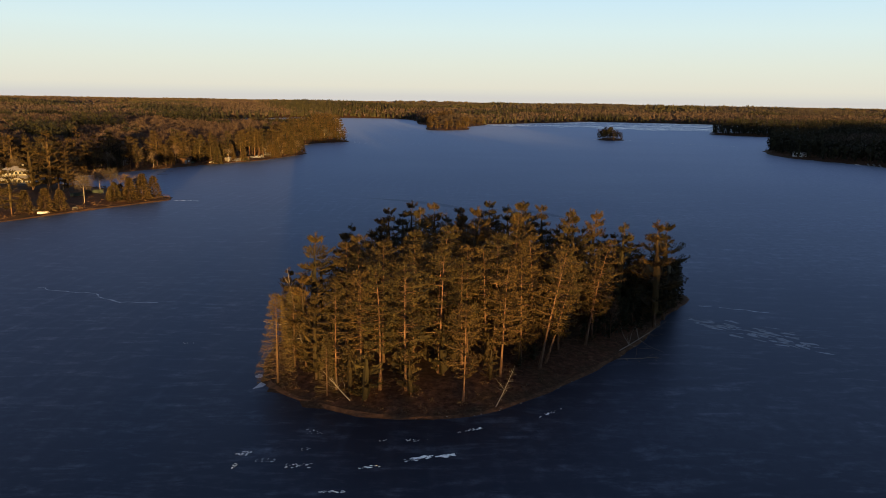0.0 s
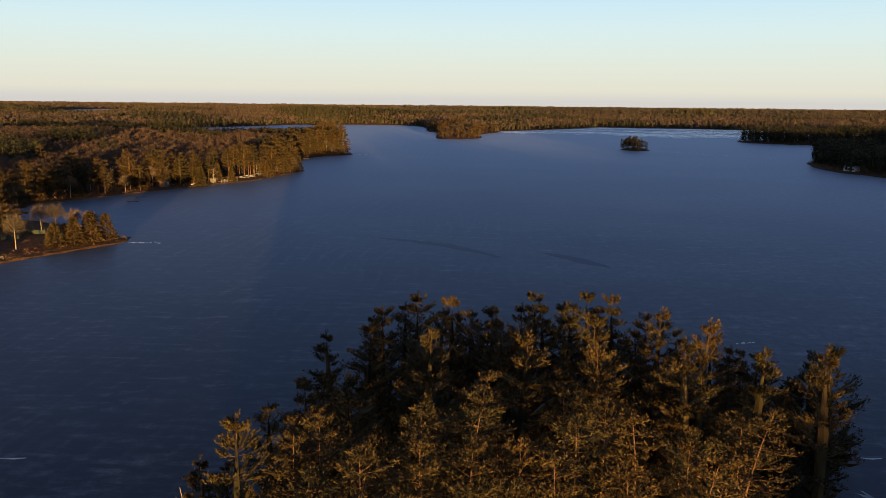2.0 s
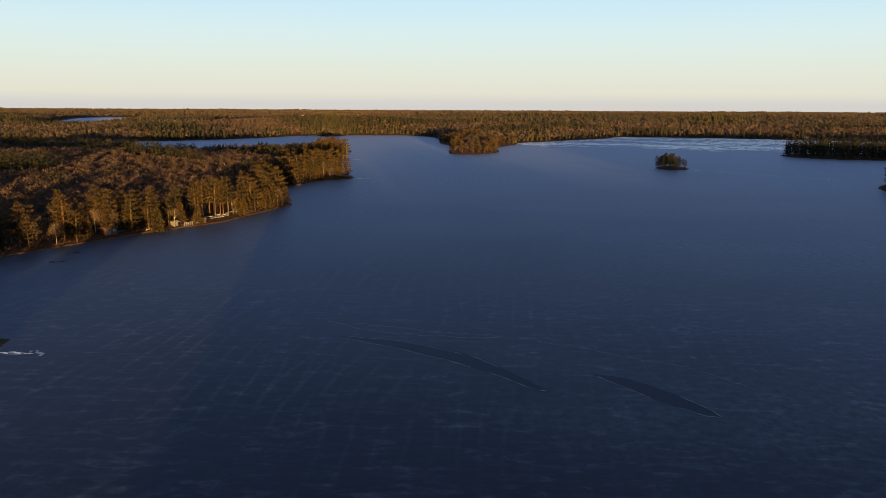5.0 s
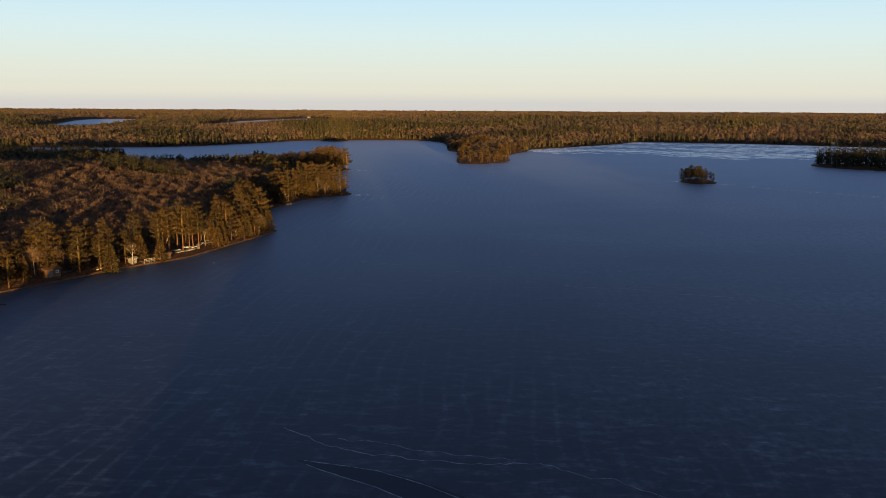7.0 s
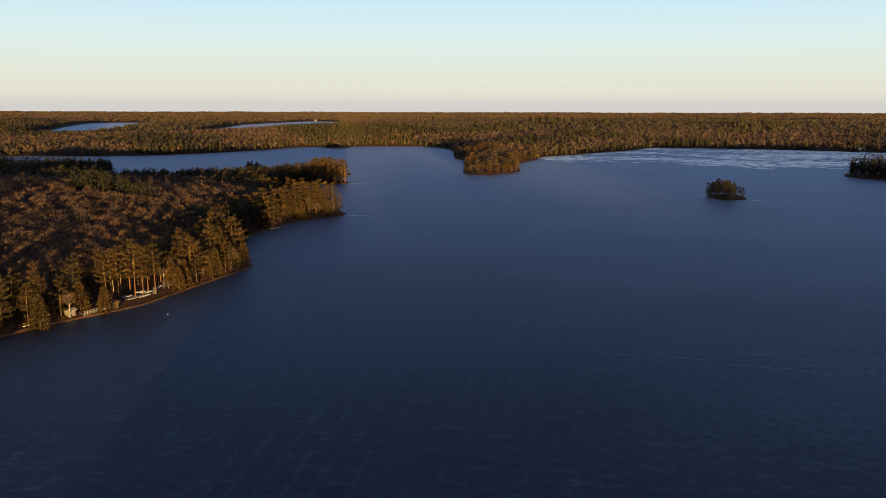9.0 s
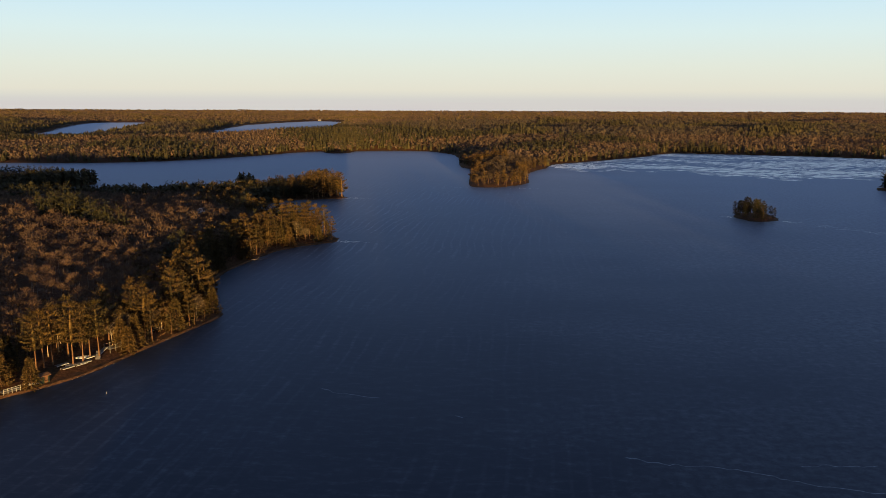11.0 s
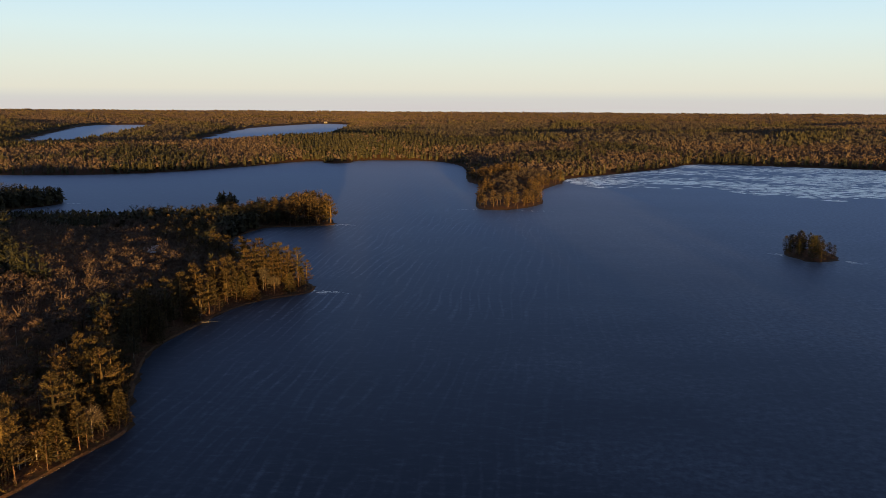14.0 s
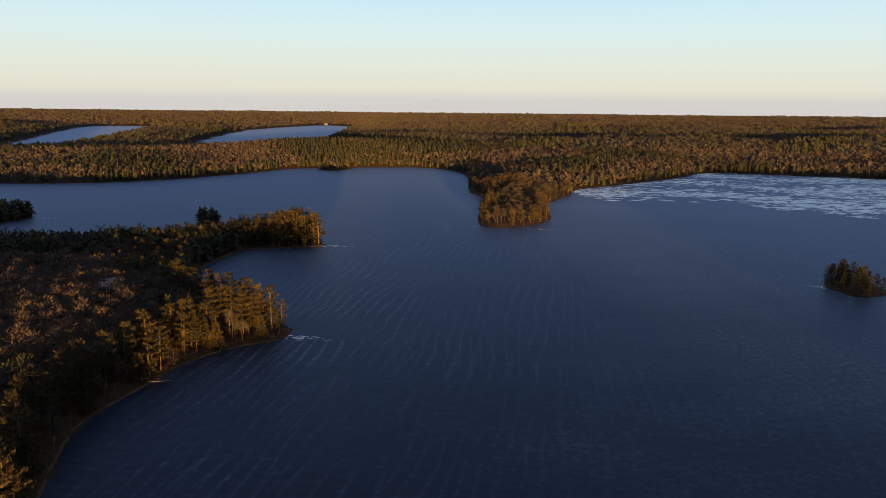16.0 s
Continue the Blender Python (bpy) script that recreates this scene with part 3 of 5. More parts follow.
def twig_shape(seed, h=11.0, wide=3.3, twigs=200, thick=0.09, long=1.5, foot=0.6, tall=1.05, hearts=3, lobes=6):
    """A leafless crown from some way off: rounded lobes, each a brush of fine twigs that fan up and outwards."""
    rng = np.random.default_rng(seed)
    trunk, limb, crown = Shape(), Shape(), Shape()
    tube(trunk, [(0, 0, -0.2), (0, 0, h * 0.72)], [0.13 * h / 11, 0.05 * h / 11], 3)
    turn = rng.uniform(0, 6.28, lobes)
    off = rng.uniform(0.15, 0.5, lobes) * wide
    off[0] = 0
    hub = np.stack([np.cos(turn) * off, np.sin(turn) * off, h * foot + h * 0.12 * (1 - off / wide) + rng.normal(size=lobes) * 0.3], 1)
    for k in range(hearts):
        lump(crown, rng, hub[k] - (0, 0, 0.5), np.array((1, 1, 0.8)) * wide * 0.24)
    n = twigs
    pick = rng.integers(0, lobes, n)
    d = rng.normal(size=(n, 3))
    d[:, 2] = np.abs(d[:, 2]) * 1.15 - 0.25
    d /= np.linalg.norm(d, axis=1)[:, None]
    r = wide * rng.uniform(0.44, 0.58, lobes)[pick][:, None]
    foot_at = hub[pick] + d * r * rng.uniform(0.45, 0.95, (n, 1)) * (1, 1, tall)
    way = d + rng.normal(size=(n, 3)) * 0.5 + (0, 0, 0.2)
    way /= np.linalg.norm(way, axis=1)[:, None]
    side = np.cross(way, rng.normal(size=(n, 3)))
    side /= np.linalg.norm(side, axis=1)[:, None] + 1e-9
    sd = side * thick * rng.uniform(0.6, 1.4, (n, 1))
    v = np.stack([foot_at - sd, foot_at + sd, foot_at + way * long * rng.uniform(0.6, 1.2, (n, 1))], 1)
    crown.add(v.reshape(-1, 3), np.arange(3 * n).reshape(-1, 3))
    return trunk, limb, crown


def far_conifer(seed, blades=16, r=0.22):
    """A conifer seen from far off: ragged overlapping boughs, one unit high."""
    rng = np.random.default_rng(seed)
    s = Shape()
    turn = rng.uniform(0, 6)
    rim = [(r * 0.55 * math.cos(a) * rng.uniform(0.7, 1.3), r * 0.55 * math.sin(a) * rng.uniform(0.7, 1.3), 0.07 + rng.normal() * 0.03) for a in (0.4, 2.0, 3.6, 5.1)]
    s.add(rim + [(0, 0, 0.95)], [(0, 1, 4), (1, 2, 4), (2, 3, 4), (3, 0, 4)])
    for k in range(blades):
        f = 0.2 + 0.7 * (k + rng.uniform(0, 1)) / blades
        turn += 2.4 + rng.normal() * 0.3
        size = r * (1.05 - 0.75 * f) * rng.uniform(0.6, 1.6)
        out = np.array([math.cos(turn), math.sin(turn), 0])
        sd = np.array([-out[1], out[0], 0]) * size * rng.uniform(0.5, 0.9)
        s.add([out * size + sd + (0, 0, f - 0.05), out * size - sd + (0, 0, f - 0.05 + rng.normal() * 0.04), -out * 0.03 + (0, 0, min(f + 0.12, 1.0))], [(0, 1, 2)])
    return s


def far_bare(seed, flecks=12, wide=0.36):
    """A leafless crown seen from far off: a loose dome of twig sprays round a small dense heart, one unit high."""
    rng = np.random.default_rng(seed)
    s = Shape()
    rim = [(wide * 0.6 * math.cos(a) * rng.uniform(0.7, 1.3), wide * 0.6 * math.sin(a) * rng.uniform(0.7, 1.3), 0.45 + rng.normal() * 0.05) for a in (0.4, 2.5, 4.6)]
    s.add(rim + [(0, 0, 0.8)], [(0, 1, 3), (1, 2, 3), (2, 0, 3)])
    for k in range(flecks):
        d = rng.normal(size=3)
        d[2] = abs(d[2]) * 0.9 - 0.15
        d /= np.linalg.norm(d)
        p = np.array([0, 0, 0.6]) + d * (wide * 0.8, wide * 0.8, 0.27) * rng.uniform(0.7, 1.0)
        w = d * 0.8 + rng.normal(size=3) * 0.5 + (0, 0, 0.4)
        w /= np.linalg.norm(w)
        sd = np.cross(w, rng.normal(size=3))
        sd = sd / (np.linalg.norm(sd) + 1e-9) * rng.uniform(0.07, 0.13)
        s.add([p - sd, p + sd, p + w * rng.uniform(0.16, 0.3)], [(0, 1, 2)])
    return s


def part(name, shape, mat, parent, label=""):
    ob = new(name, tri_mesh(name, *shape.arrays(), [mat], smooth=name == "trunk"))
    ob.parent = parent
    return tagged(ob, label) if label else ob


def tree_thing(name, shapes, mats, label, category, group):
    """One tree: a root at its foot, with trunk, boughs and crown under it."""
    root = tagged(new(name), label, category, group)
    trunk, limbs, crown = shapes
    if limbs.n:
        trunk.add(*limbs.arrays())
    part("trunk", trunk, mats[0], root)
    part("crown", crown, mats[2], root)
    return root


def plant(kinds, spots):
    """Copies of the kinds at spots (kind, x, y, turn, size, stretch)."""
    used = set()
    heights = ground_at(np.array([s[1] for s in spots]), np.array([s[2] for s in spots])) - 0.08
    for (k, x, y, turn, size, tall), z in zip(spots, heights):
        z = float(z)
        m = pose(x, y, z, 0, 0, turn)
        if k in used:
            ob = copy_thing(kinds[k], m)
        else:
            used.add(k)
            ob = kinds[k]
            ob.matrix_basis = m
        ob.scale = (size, size, size * tall)


def scatter(rng, x0, x1, y0, y1, spacing, keep):
    """Jittered spots, one in each square of the spacing, where keep(x, y, d) holds."""
    x, y = np.meshgrid(np.arange(x0, x1, spacing), np.arange(y0, y1, spacing))
    x = x.ravel() + rng.uniform(-0.48, 0.48, x.size) * spacing
    y = y.ravel() + rng.uniform(-0.48, 0.48, y.size) * spacing
    d = shore_of(x, y)
    ok = keep(x, y, d)
    return x[ok], y[ok], d[ok]


def stand(name, templates, mats, x, y, sizes, rng, label, category):
    """Many trees joined into one object; each template is a list of (Shape, material slot)."""
    z = ground_at(x, y) - 0.1
    pick = rng.integers(0, len(templates), len(x))
    turn = rng.uniform(0, 6.283, len(x))
    wide = sizes * rng.uniform(0.85, 1.15, len(x))
    vs, ts, ms, n = [], [], [], 0
    for k, template in enumerate(templates):
        sel = np.nonzero(pick == k)[0]
        for shape, slot in template:
            v, t = shape.arrays()
            if not len(sel) or not len(t):
                continue
            c, s = np.cos(turn[sel])[:, None], np.sin(turn[sel])[:, None]
            w = wide[sel][:, None]
            px = (v[None, :, 0] * c - v[None, :, 1] * s) * w + x[sel][:, None]
            py = (v[None, :, 0] * s + v[None, :, 1] * c) * w + y[sel][:, None]
            pz = v[None, :, 2] * sizes[sel][:, None] + z[sel][:, None]
            vs.append(np.stack([px, py, pz], 2).reshape(-1, 3))
            ts.append((t[None] + (np.arange(len(sel)) * len(v))[:, None, None] + n).reshape(-1, 3))
            ms.append(np.full(len(ts[-1]), slot))
            n += len(vs[-1])
    ob = new(name, tri_mesh(name, np.concatenate(vs), np.concatenate(ts), mats, np.concatenate(ms)))
    return tagged(ob, label, category, kind="stuff")


# ---- the wooded island ----
PINE_MATS = (BARK, BARK, NEEDLES)
rng = np.random.default_rng(11)
# broad white pines with swept-up plumes, and red pines with long bare trunks
island_pines = [
    tree_thing("white_pine_tree" if white else "red_pine_tree",
               pine_shape(20 + k, 17.0, bare, reach, limbs, 11 if white else 9, 6, 0.38, 0.155, lean, 5, True, dome, 0.12 if white else 0.06, 0.14 if white else 0.0,
                          0.4 if white else 0.2, 0.36 if white else 0.62, 8 if white else 5),
               (BARK if white else BARK_RED, BARK, NEEDLES),
               "tall white pine with golden-green upswept needle plumes on the island" if white else "tall red pine with a long bare orange trunk on the island", "pine tree", "pines on the island")
    for k, (white, bare, reach, limbs, lean, dome) in enumerate([(1, 0.1, 3.6, 66, 0.5, 1.6), (1, 0.08, 3.9, 70, 0.3, 2.2), (0, 0.3, 3.2, 62, 0.8, 2.6), (1, 0.06, 3.7, 74, 0.4, 1.7),
                                                                 (0, 0.2, 3.5, 66, 0.6, 2.4), (0, 0.25, 3.3, 64, 0.9, 3.0), (1, 0.04, 3.5, 76, 0.3, 1.9)])]
young_pines = [
    tree_thing("young_pine_tree", pine_shape(35 + k, 7.0, 0.05, 2.0, 34, 4, 5, 0.42, 0.17, 0.2, 4, False, 1.3, 0.14, 0.2), PINE_MATS,
               "young bushy pine under the tall trees of the island", "pine tree", "young pines on the island") for k in range(3)]
# (foot x, foot y, height)
KEY_PINES = [(36, 127, 17.5), (39, 132, 16.5), (41, 140, 12.5), (27, 137, 16), (31, 131, 15.5), (-9.5, 143, 14), (-13.5, 124, 14.5),
             (6, 141, 14.2), (-14.5, 145, 13.2), (-16.5, 104, 12.5), (-14.5, 100, 10.5), (24, 144, 15),
             (-2.4, 128, 17.2), (6.6, 126, 17.2), (14.4, 133, 17.2), (14, 125, 16.8), (22.6, 127, 17), (-9, 123, 14.5), (2, 121, 15), (10, 119, 15), (-3, 96, 16), (-6, 96, 15.5), (1, 101, 16.5), (4, 94, 12), (-8.5, 97.5, 15),
             (-11.5, 97, 13), (24, 117, 15), (9, 101, 15), (12, 106, 15.5), (18, 112, 15), (-19.5, 110, 11)]
WHITE, RED = (0, 1, 3, 6), (2, 4, 5)
spots = [(RED[k % 3] if y < 122 and -13 < x < 30 else WHITE[k % 4], x, y, 47.0 * k, h / 17.0, 1.0) for k, (x, y, h) in enumerate(KEY_PINES)]
# a tall row of broad crowns, and the shaded trees behind it on the far bank
TALL_ROW = [(-8.3, 146, 15.2), (-4.6, 151, 16), (0.5, 148, 15.8), (5.0, 145, 15), (10.3, 150, 16), (13.8, 147, 15.4), (17.4, 150, 16), (21, 153, 15.2)]
BACK_ROW = [(-6, 155, 14), (-10, 153.5, 13), (9, 154.5, 13.8), (12.5, 155, 12.8), (16, 154.5, 13.8), (-1.5, 156, 12.6), (3, 156, 12.4), (20, 156.5, 13), (26, 154, 12.6)]
spots += [((3, 6, 1, 3)[k % 4], x, y, 77.0 * k, h / 17.0, 1.0) for k, (x, y, h) in enumerate(TALL_ROW)]
spots += [((1, 3, 6)[k % 3], x, y, 31.0 * k, h / 17.0, 1.0) for k, (x, y, h) in enumerate(BACK_ROW)]
px, py, pd = scatter(rng, -24, 50, 88, 164, 3.7, lambda x, y, d: (d > 2.0 + 4.5 * ((x > 4) & (y < 128))) & (inside_by(ISLANDS[0], x, y) > 0) & (np.hypot(x - 3, y - 96.5) > 4.5) & (x < 38))
taken = [(x, y) for _, x, y, *_ in spots]
for x, y, d in zip(px, py, pd):
    if min(math.hypot(x - a, y - b) for a, b in taken) > 3.0:
        taken.append((x, y))
        tall = rng.uniform(0.86, 1.0) if y < 115 else rng.uniform(0.6, 0.78) if y < 133 else rng.uniform(0.52, 0.7)
        tall -= 0.12 * (d < 5)
        spots.append((RED[int(rng.integers(0, 3))] if y < 120 and x > -13 else WHITE[int(rng.integers(0, 4))], float(x), float(y), float(rng.uniform(0, 360)), tall, 1.0))
plant(island_pines, spots)
# young pines in the gaps
px, py, pd = scatter(rng, -24, 50, 88, 164, 4.4, lambda x, y, d: (d > 2.0) & (inside_by(ISLANDS[0], x, y) > 0) & (np.hypot(x - 3, y - 96.5) > 3.5) & ~((x > 8) & (d < 6)) & (x < 40))
plant(young_pines, [(int(rng.integers(0, 3)), float(x), float(y), float(rng.uniform(0, 360)), float(rng.uniform(0.5, 1.15)), 1.0) for x, y in zip(px, py) if rng.uniform() < 0.85])
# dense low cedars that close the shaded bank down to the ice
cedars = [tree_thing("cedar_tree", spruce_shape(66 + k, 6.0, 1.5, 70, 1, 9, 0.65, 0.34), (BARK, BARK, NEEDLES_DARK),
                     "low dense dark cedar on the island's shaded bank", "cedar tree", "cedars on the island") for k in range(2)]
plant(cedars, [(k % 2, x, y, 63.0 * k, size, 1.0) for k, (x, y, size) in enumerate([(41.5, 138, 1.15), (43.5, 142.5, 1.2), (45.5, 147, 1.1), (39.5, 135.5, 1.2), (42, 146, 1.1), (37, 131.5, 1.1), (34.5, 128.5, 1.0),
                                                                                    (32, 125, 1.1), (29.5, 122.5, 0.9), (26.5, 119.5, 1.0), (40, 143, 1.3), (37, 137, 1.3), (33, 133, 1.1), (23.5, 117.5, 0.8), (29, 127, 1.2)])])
# two pines that lean out over the bank
for x, y, lean, turn, size in ((14.5, 105.0, 12.0, 30.0, 1.0), (15.6, 106.5, 14.0, 200.0, 0.82), (22.5, 115.0, 8.0, 90.0, 0.95)):
    z = float(ground_at(np.array([x]), np.array([y]))[0]) - 0.1
    ob = copy_thing(island_pines[2], pose(x, y, z, -3, lean, 0) @ pose(0, 0, 0, 0, 0, turn))
    ob.scale = (size, size, size)
    tagged(ob, "leaning pine with a long pale bare trunk on the island's bank")
# narrow larches with fine golden twigs, bare of needles, at the island's edge
larches = [tree_thing("larch_tree", spruce_shape(65 + k, 12.0, 2.5, 150, 4, 7, 0.6, 0.045), (BARK, BARK, GOLDEN),
                      "slender leafless larch with fine golden twigs at the island's edge", "larch tree", "larches on the island") for k in range(2)]
plant(larches, [(0, -19.4, 100.2, 0, 1.0, 1.0), (1, -18.0, 104.5, 80, 0.92, 1.0), (1, -12.5, 95.6, 10, 0.62, 1.0), (0, -20.4, 112.5, 120, 0.8, 1.0)])
island_bare = [tree_thing("bare_tree", bare_shape(60 + k, h, s, 18, 22, 0.032, 6, 1.0), (BARK, BARK, TWIGS_PALE),
                          "leafless pale-twigged tree on the edge of the island", "bare tree", "bare trees on the island") for k, (h, s) in enumerate(((10.0, 2.2), (14.0, 2.6)))]
plant(island_bare, [(1, 3.5, 148.0, 0, 1.0, 1.0), (1, 8.0, 146.0, 70, 0.95, 1.0), (1, -2.0, 142.0, 140, 0.9, 1.0), (0, 27.0, 118.0, 50, 0.6, 1.0)])

# ---- the western shore: single trees along the water, the wood behind as one stand ----
rng = np.random.default_rng(12)
shore_pines = [
    tree_thing("red_pine_tree", pine_shape(50 + k, 16.0, bare, reach, limbs, 8, 4, 0.6, 0.26, lean, 5, True, 1.0 + 0.2 * k, 0.1, 0.1, 0.3, 0.42, 7), (BARK_RED, BARK, NEEDLES),
               "tall sunlit pine on the sandy lake shore", "pine tree", "pines along the west shore")
    for k, (bare, reach, limbs, lean) in enumerate([(0.2, 3.9, 52, 0.5), (0.12, 4.2, 56, 0.3), (0.28, 3.8, 48, 0.6), (0.06, 4.0, 60, 0.3), (0.34, 3.7, 46, 0.5)])]
shore_spruces = [
    tree_thing("spruce_tree", spruce_shape(70 + k, 9.0, 3.0, 120, 3, 5, 0.7, 0.36), (BARK, BARK, NEEDLES),
               "low dense spruce reaching down to the bank", "spruce tree", "spruces along the west shore") for k in range(2)]
shore_bare = [
    tree_thing("bare_tree", (*bare_shape(80 + k, 10.5, 3.0, 12, 2, 0.03)[:2], twig_shape(90 + k, 10.5, 3.1, 1300, 0.024, 1.6, 0.4, 1.9, 0, 11)[2]), (mat, mat, TWIGS_PALE),
               "leafless broadleaf tree with pale boughs by the water", "bare tree", "bare trees along the west shore")
    for k, mat in enumerate((BARK_PALE, BARK, BARK_PALE))]
HOUSE = (-150.0, 290.0)


def west(x, y, d):
    return (x < -60) & (y < 885) & (y > 150) & (d > 1.5) & (np.hypot(x - HOUSE[0], y - HOUSE[1]) > 13) & ~((y < 312) & (x > -182))


# the storage yard among tall bare-stemmed pines, with birches, spruces and a knot of white pines further along
YARD_PINES = [(-107.8, 437.7), (-107.3, 440.0), (-106.4, 442.1), (-101.6, 443.0), (-99.9, 445.0), (-99.6, 448.2), (-98.0, 449.7), (-105.4, 447.9), (-93.0, 465.8)]
POINT_PINES = [(-88.4, 497.1), (-88.5, 501.3), (-95.5, 505.1), (-95.7, 511.8)]
BANK_SPRUCES = [(-90.4, 480.0), (-87.6, 484.1), (-88.0, 489.3), (-92.8, 455.5), (-95.4, 456.7), (-113.7, 412.5), (-104.2, 429.2), (-112.7, 432.9)]
BIRCHES = [(-99.0, 458.9), (-93.0, 470.5), (-91.9, 474.7), (-115.5, 422.6), (-121.6, 428.2), (-110.7, 421.9)]
px, py, pd = scatter(rng, -330, -60, 205, 660, 4.4, lambda x, y, d: west(x, y, d) & (d < 13) & (d > 0.7) & ~((np.abs(y - 445) < 15) & (d < 12)))
front_pines, front_spruces, front_bare = [], [], []
for x, y, d in zip(px, py, pd):
    kind, size, turn = rng.uniform(), rng.uniform(0.8, 1.08), rng.uniform(0, 360)
    if kind < 0.54:
        front_pines.append((int(rng.integers(0, 5)), float(x), float(y), turn, size * (0.82 if d < 5 else 1.0), 1.0))
    elif kind < 0.82:
        front_spruces.append((int(rng.integers(0, 2)), float(x), float(y), turn, size, 1.0))
    elif kind < 0.93:
        front_bare.append((int(rng.integers(0, 3)), float(x), float(y), turn, size, 1.0))
# the spit with the house: young spruces at its tip, bare trees and a clump of tall pines by the lawn
front_spruces += [(k % 2, x, y, 50.0 * k, s * 1.25, 0.8) for k, (x, y, s) in enumerate([(-104.5, 258.5, 0.72), (-101, 262, 0.85), (-98.5, 266.5, 0.95), (-96.3, 271, 0.8), (-107, 261, 0.5), (-103.5, 268, 0.6),
                  (-120, 232, 0.75), (-116, 236, 0.8), (-113.5, 240, 0.72), (-101, 273, 0.6), (-106, 267, 0.5)])]
front_bare += [(k % 3, x, y, 80.0 * k, s, 1.0) for k, (x, y, s) in enumerate([(-115, 272, 0.98), (-112.5, 275, 1.0), (-109, 280, 0.8), (-112, 253, 1.05), (-127, 279, 0.9), (-130, 277, 0.8),
               (-105, 279, 0.75), (-145, 300, 1.0), (-160, 303, 1.1), (-102, 277, 0.7), (-166, 296, 1.1)])]
front_pines += [((3, 1)[k % 2], x, y, 80.0 * k, s, 1.0) for k, (x, y, s) in enumerate([(-137, 282, 1.15), (-132, 282, 1.05), (-141, 288, 1.1),
                (-125.5, 228, 0.95), (-122.5, 229.5, 0.9), (-136, 297, 1.0), (-168, 285, 1.1), (-172, 296, 1.15), (-164, 308, 1.1), (-150, 310, 1.05), (-140, 305, 1.0), (-178, 300, 1.1)])]
for x, y, size, turn, k in ((-129, 266, 1.15, 0, 0), (-133, 272, 1.25, 90, 1), (-126, 272, 1.1, 200, 3), (-136, 268, 1.15, 20, 6), (-131, 276, 1.05, 140, 0), (-139, 275, 1.2, 260, 3)):
    tagged(copy_thing(island_pines[k], pose(x, y, float(ground_at(np.array([x]), np.array([y]))[0]) - 0.1, 0, 0, turn) @ Matrix.Scale(size, 4)), "broad old pine with layered plumes beside the house lawn", group="pines by the house")
front_pines += [(4, x, y, 70.0 * k, 0.92 + 0.04 * (k % 4), 1.0) for k, (x, y) in enumerate(YARD_PINES)]
front_pines += [((1, 3)[k % 2], x, y, 110.0 * k, 1.05, 1.0) for k, (x, y) in enumerate(POINT_PINES)]
front_spruces += [(k % 2, x, y, 65.0 * k, 0.85 + 0.1 * (k % 3), 1.0) for k, (x, y) in enumerate(BANK_SPRUCES)]
birches = [tree_thing("birch_tree", (*bare_shape(85 + k, 8.5, 2.6, 9, 2, 0.03)[:2], twig_shape(95 + k, 8.5, 2.4, 420, 0.022, 1.3, 0.55, 1.2, 0, 7)[2]), (BIRCH_BARK, BIRCH_BARK, TWIGS_PALE),
                      "leafless birch with forked white trunks on the bank", "birch tree", "birches along the west shore") for k in range(2)]
plant(birches, [(k % 2, x, y, 130.0 * k, 0.9 + 0.08 * (k % 3), 1.0) for k, (x, y) in enumerate(BIRCHES)])
plant(shore_pines, front_pines[-300:])
plant(shore_spruces, front_spruces)
plant(shore_bare, front_bare)


def template(shapes, slots):
    return list(zip(shapes, slots))


mid_pines = [template(pine_shape(100 + k, 15.0, 0.15, 3.5, 36, 2, 2, 1.1, 0.42, 0.4, 3, False, 1.4 + 0.3 * k, 0.2, 0.12, 0.36, 0.5), (0, 0, 1)) for k in range(6)]
mid_bare = [template(twig_shape(120 + k, 11.5, 4.0, 300, 0.085, 1.2, tall=0.9, lobes=7), (0, 0, 1)) for k in range(8)]
low_pines = [template(pine_shape(140 + k, 15.0, 0.06, 3.7, 30, 2, 1, 1.8, 0.5, 0.4, 3, False, 1.3 + 0.25 * k, 0.3, 0.17)[2:], (1,)) for k in range(5)]
low_bare = [template(twig_shape(150 + k, 11.5, 4.2, 100, 0.17, 1.4, tall=0.9, hearts=3), (0, 0, 1)) for k in range(7)]


def grove(x, y):
    """Where conifers gather among the bare trees."""
    return np.sin(x / 23 + 1.7 * np.sin(y / 31)) * np.cos(y / 27 - 0.6) + 0.4 * np.sin((x + y) / 11)


px, py, pd = scatter(rng, -430, -60, 205, 890, 5.7, lambda x, y, d: west(x, y, d) & (d >= 13 - 12 * (y > 660)) & (x > -0.62 * y - 40))
near = (pd < 60) & (py < 540)
ever = grove(px, py) > 0.62 - 0.5 * (pd < 20) - 0.4 * (py > 745) - 0.6 * (py > 775)
for name, sel, temps, mats, label, cat in (
        ("pine_wood", near & ever, mid_pines, [BARK, NEEDLES], "evergreen pines among the bare wood behind the shore", "pine wood"),
        ("bare_wood", near & ~ever, mid_bare, [BARK_PALE, TWIGS], "leafless russet-brown broadleaf wood behind the shore", "bare wood"),
        ("pine_wood", ~near & ever, low_pines, [BARK, NEEDLES_DARK], "dark evergreens deeper in the peninsula's wood", "pine wood"),
        ("bare_wood", ~near & ~ever, low_bare, [BARK, TWIGS], "leafless russet-brown canopy deeper in the peninsula's wood", "bare wood")):
    stand(name, temps, mats, px[sel], py[sel], rng.uniform(0.78, 1.0, sel.sum()) * np.where(py[sel] > 690, 0.8, 1.0), rng, label, cat)
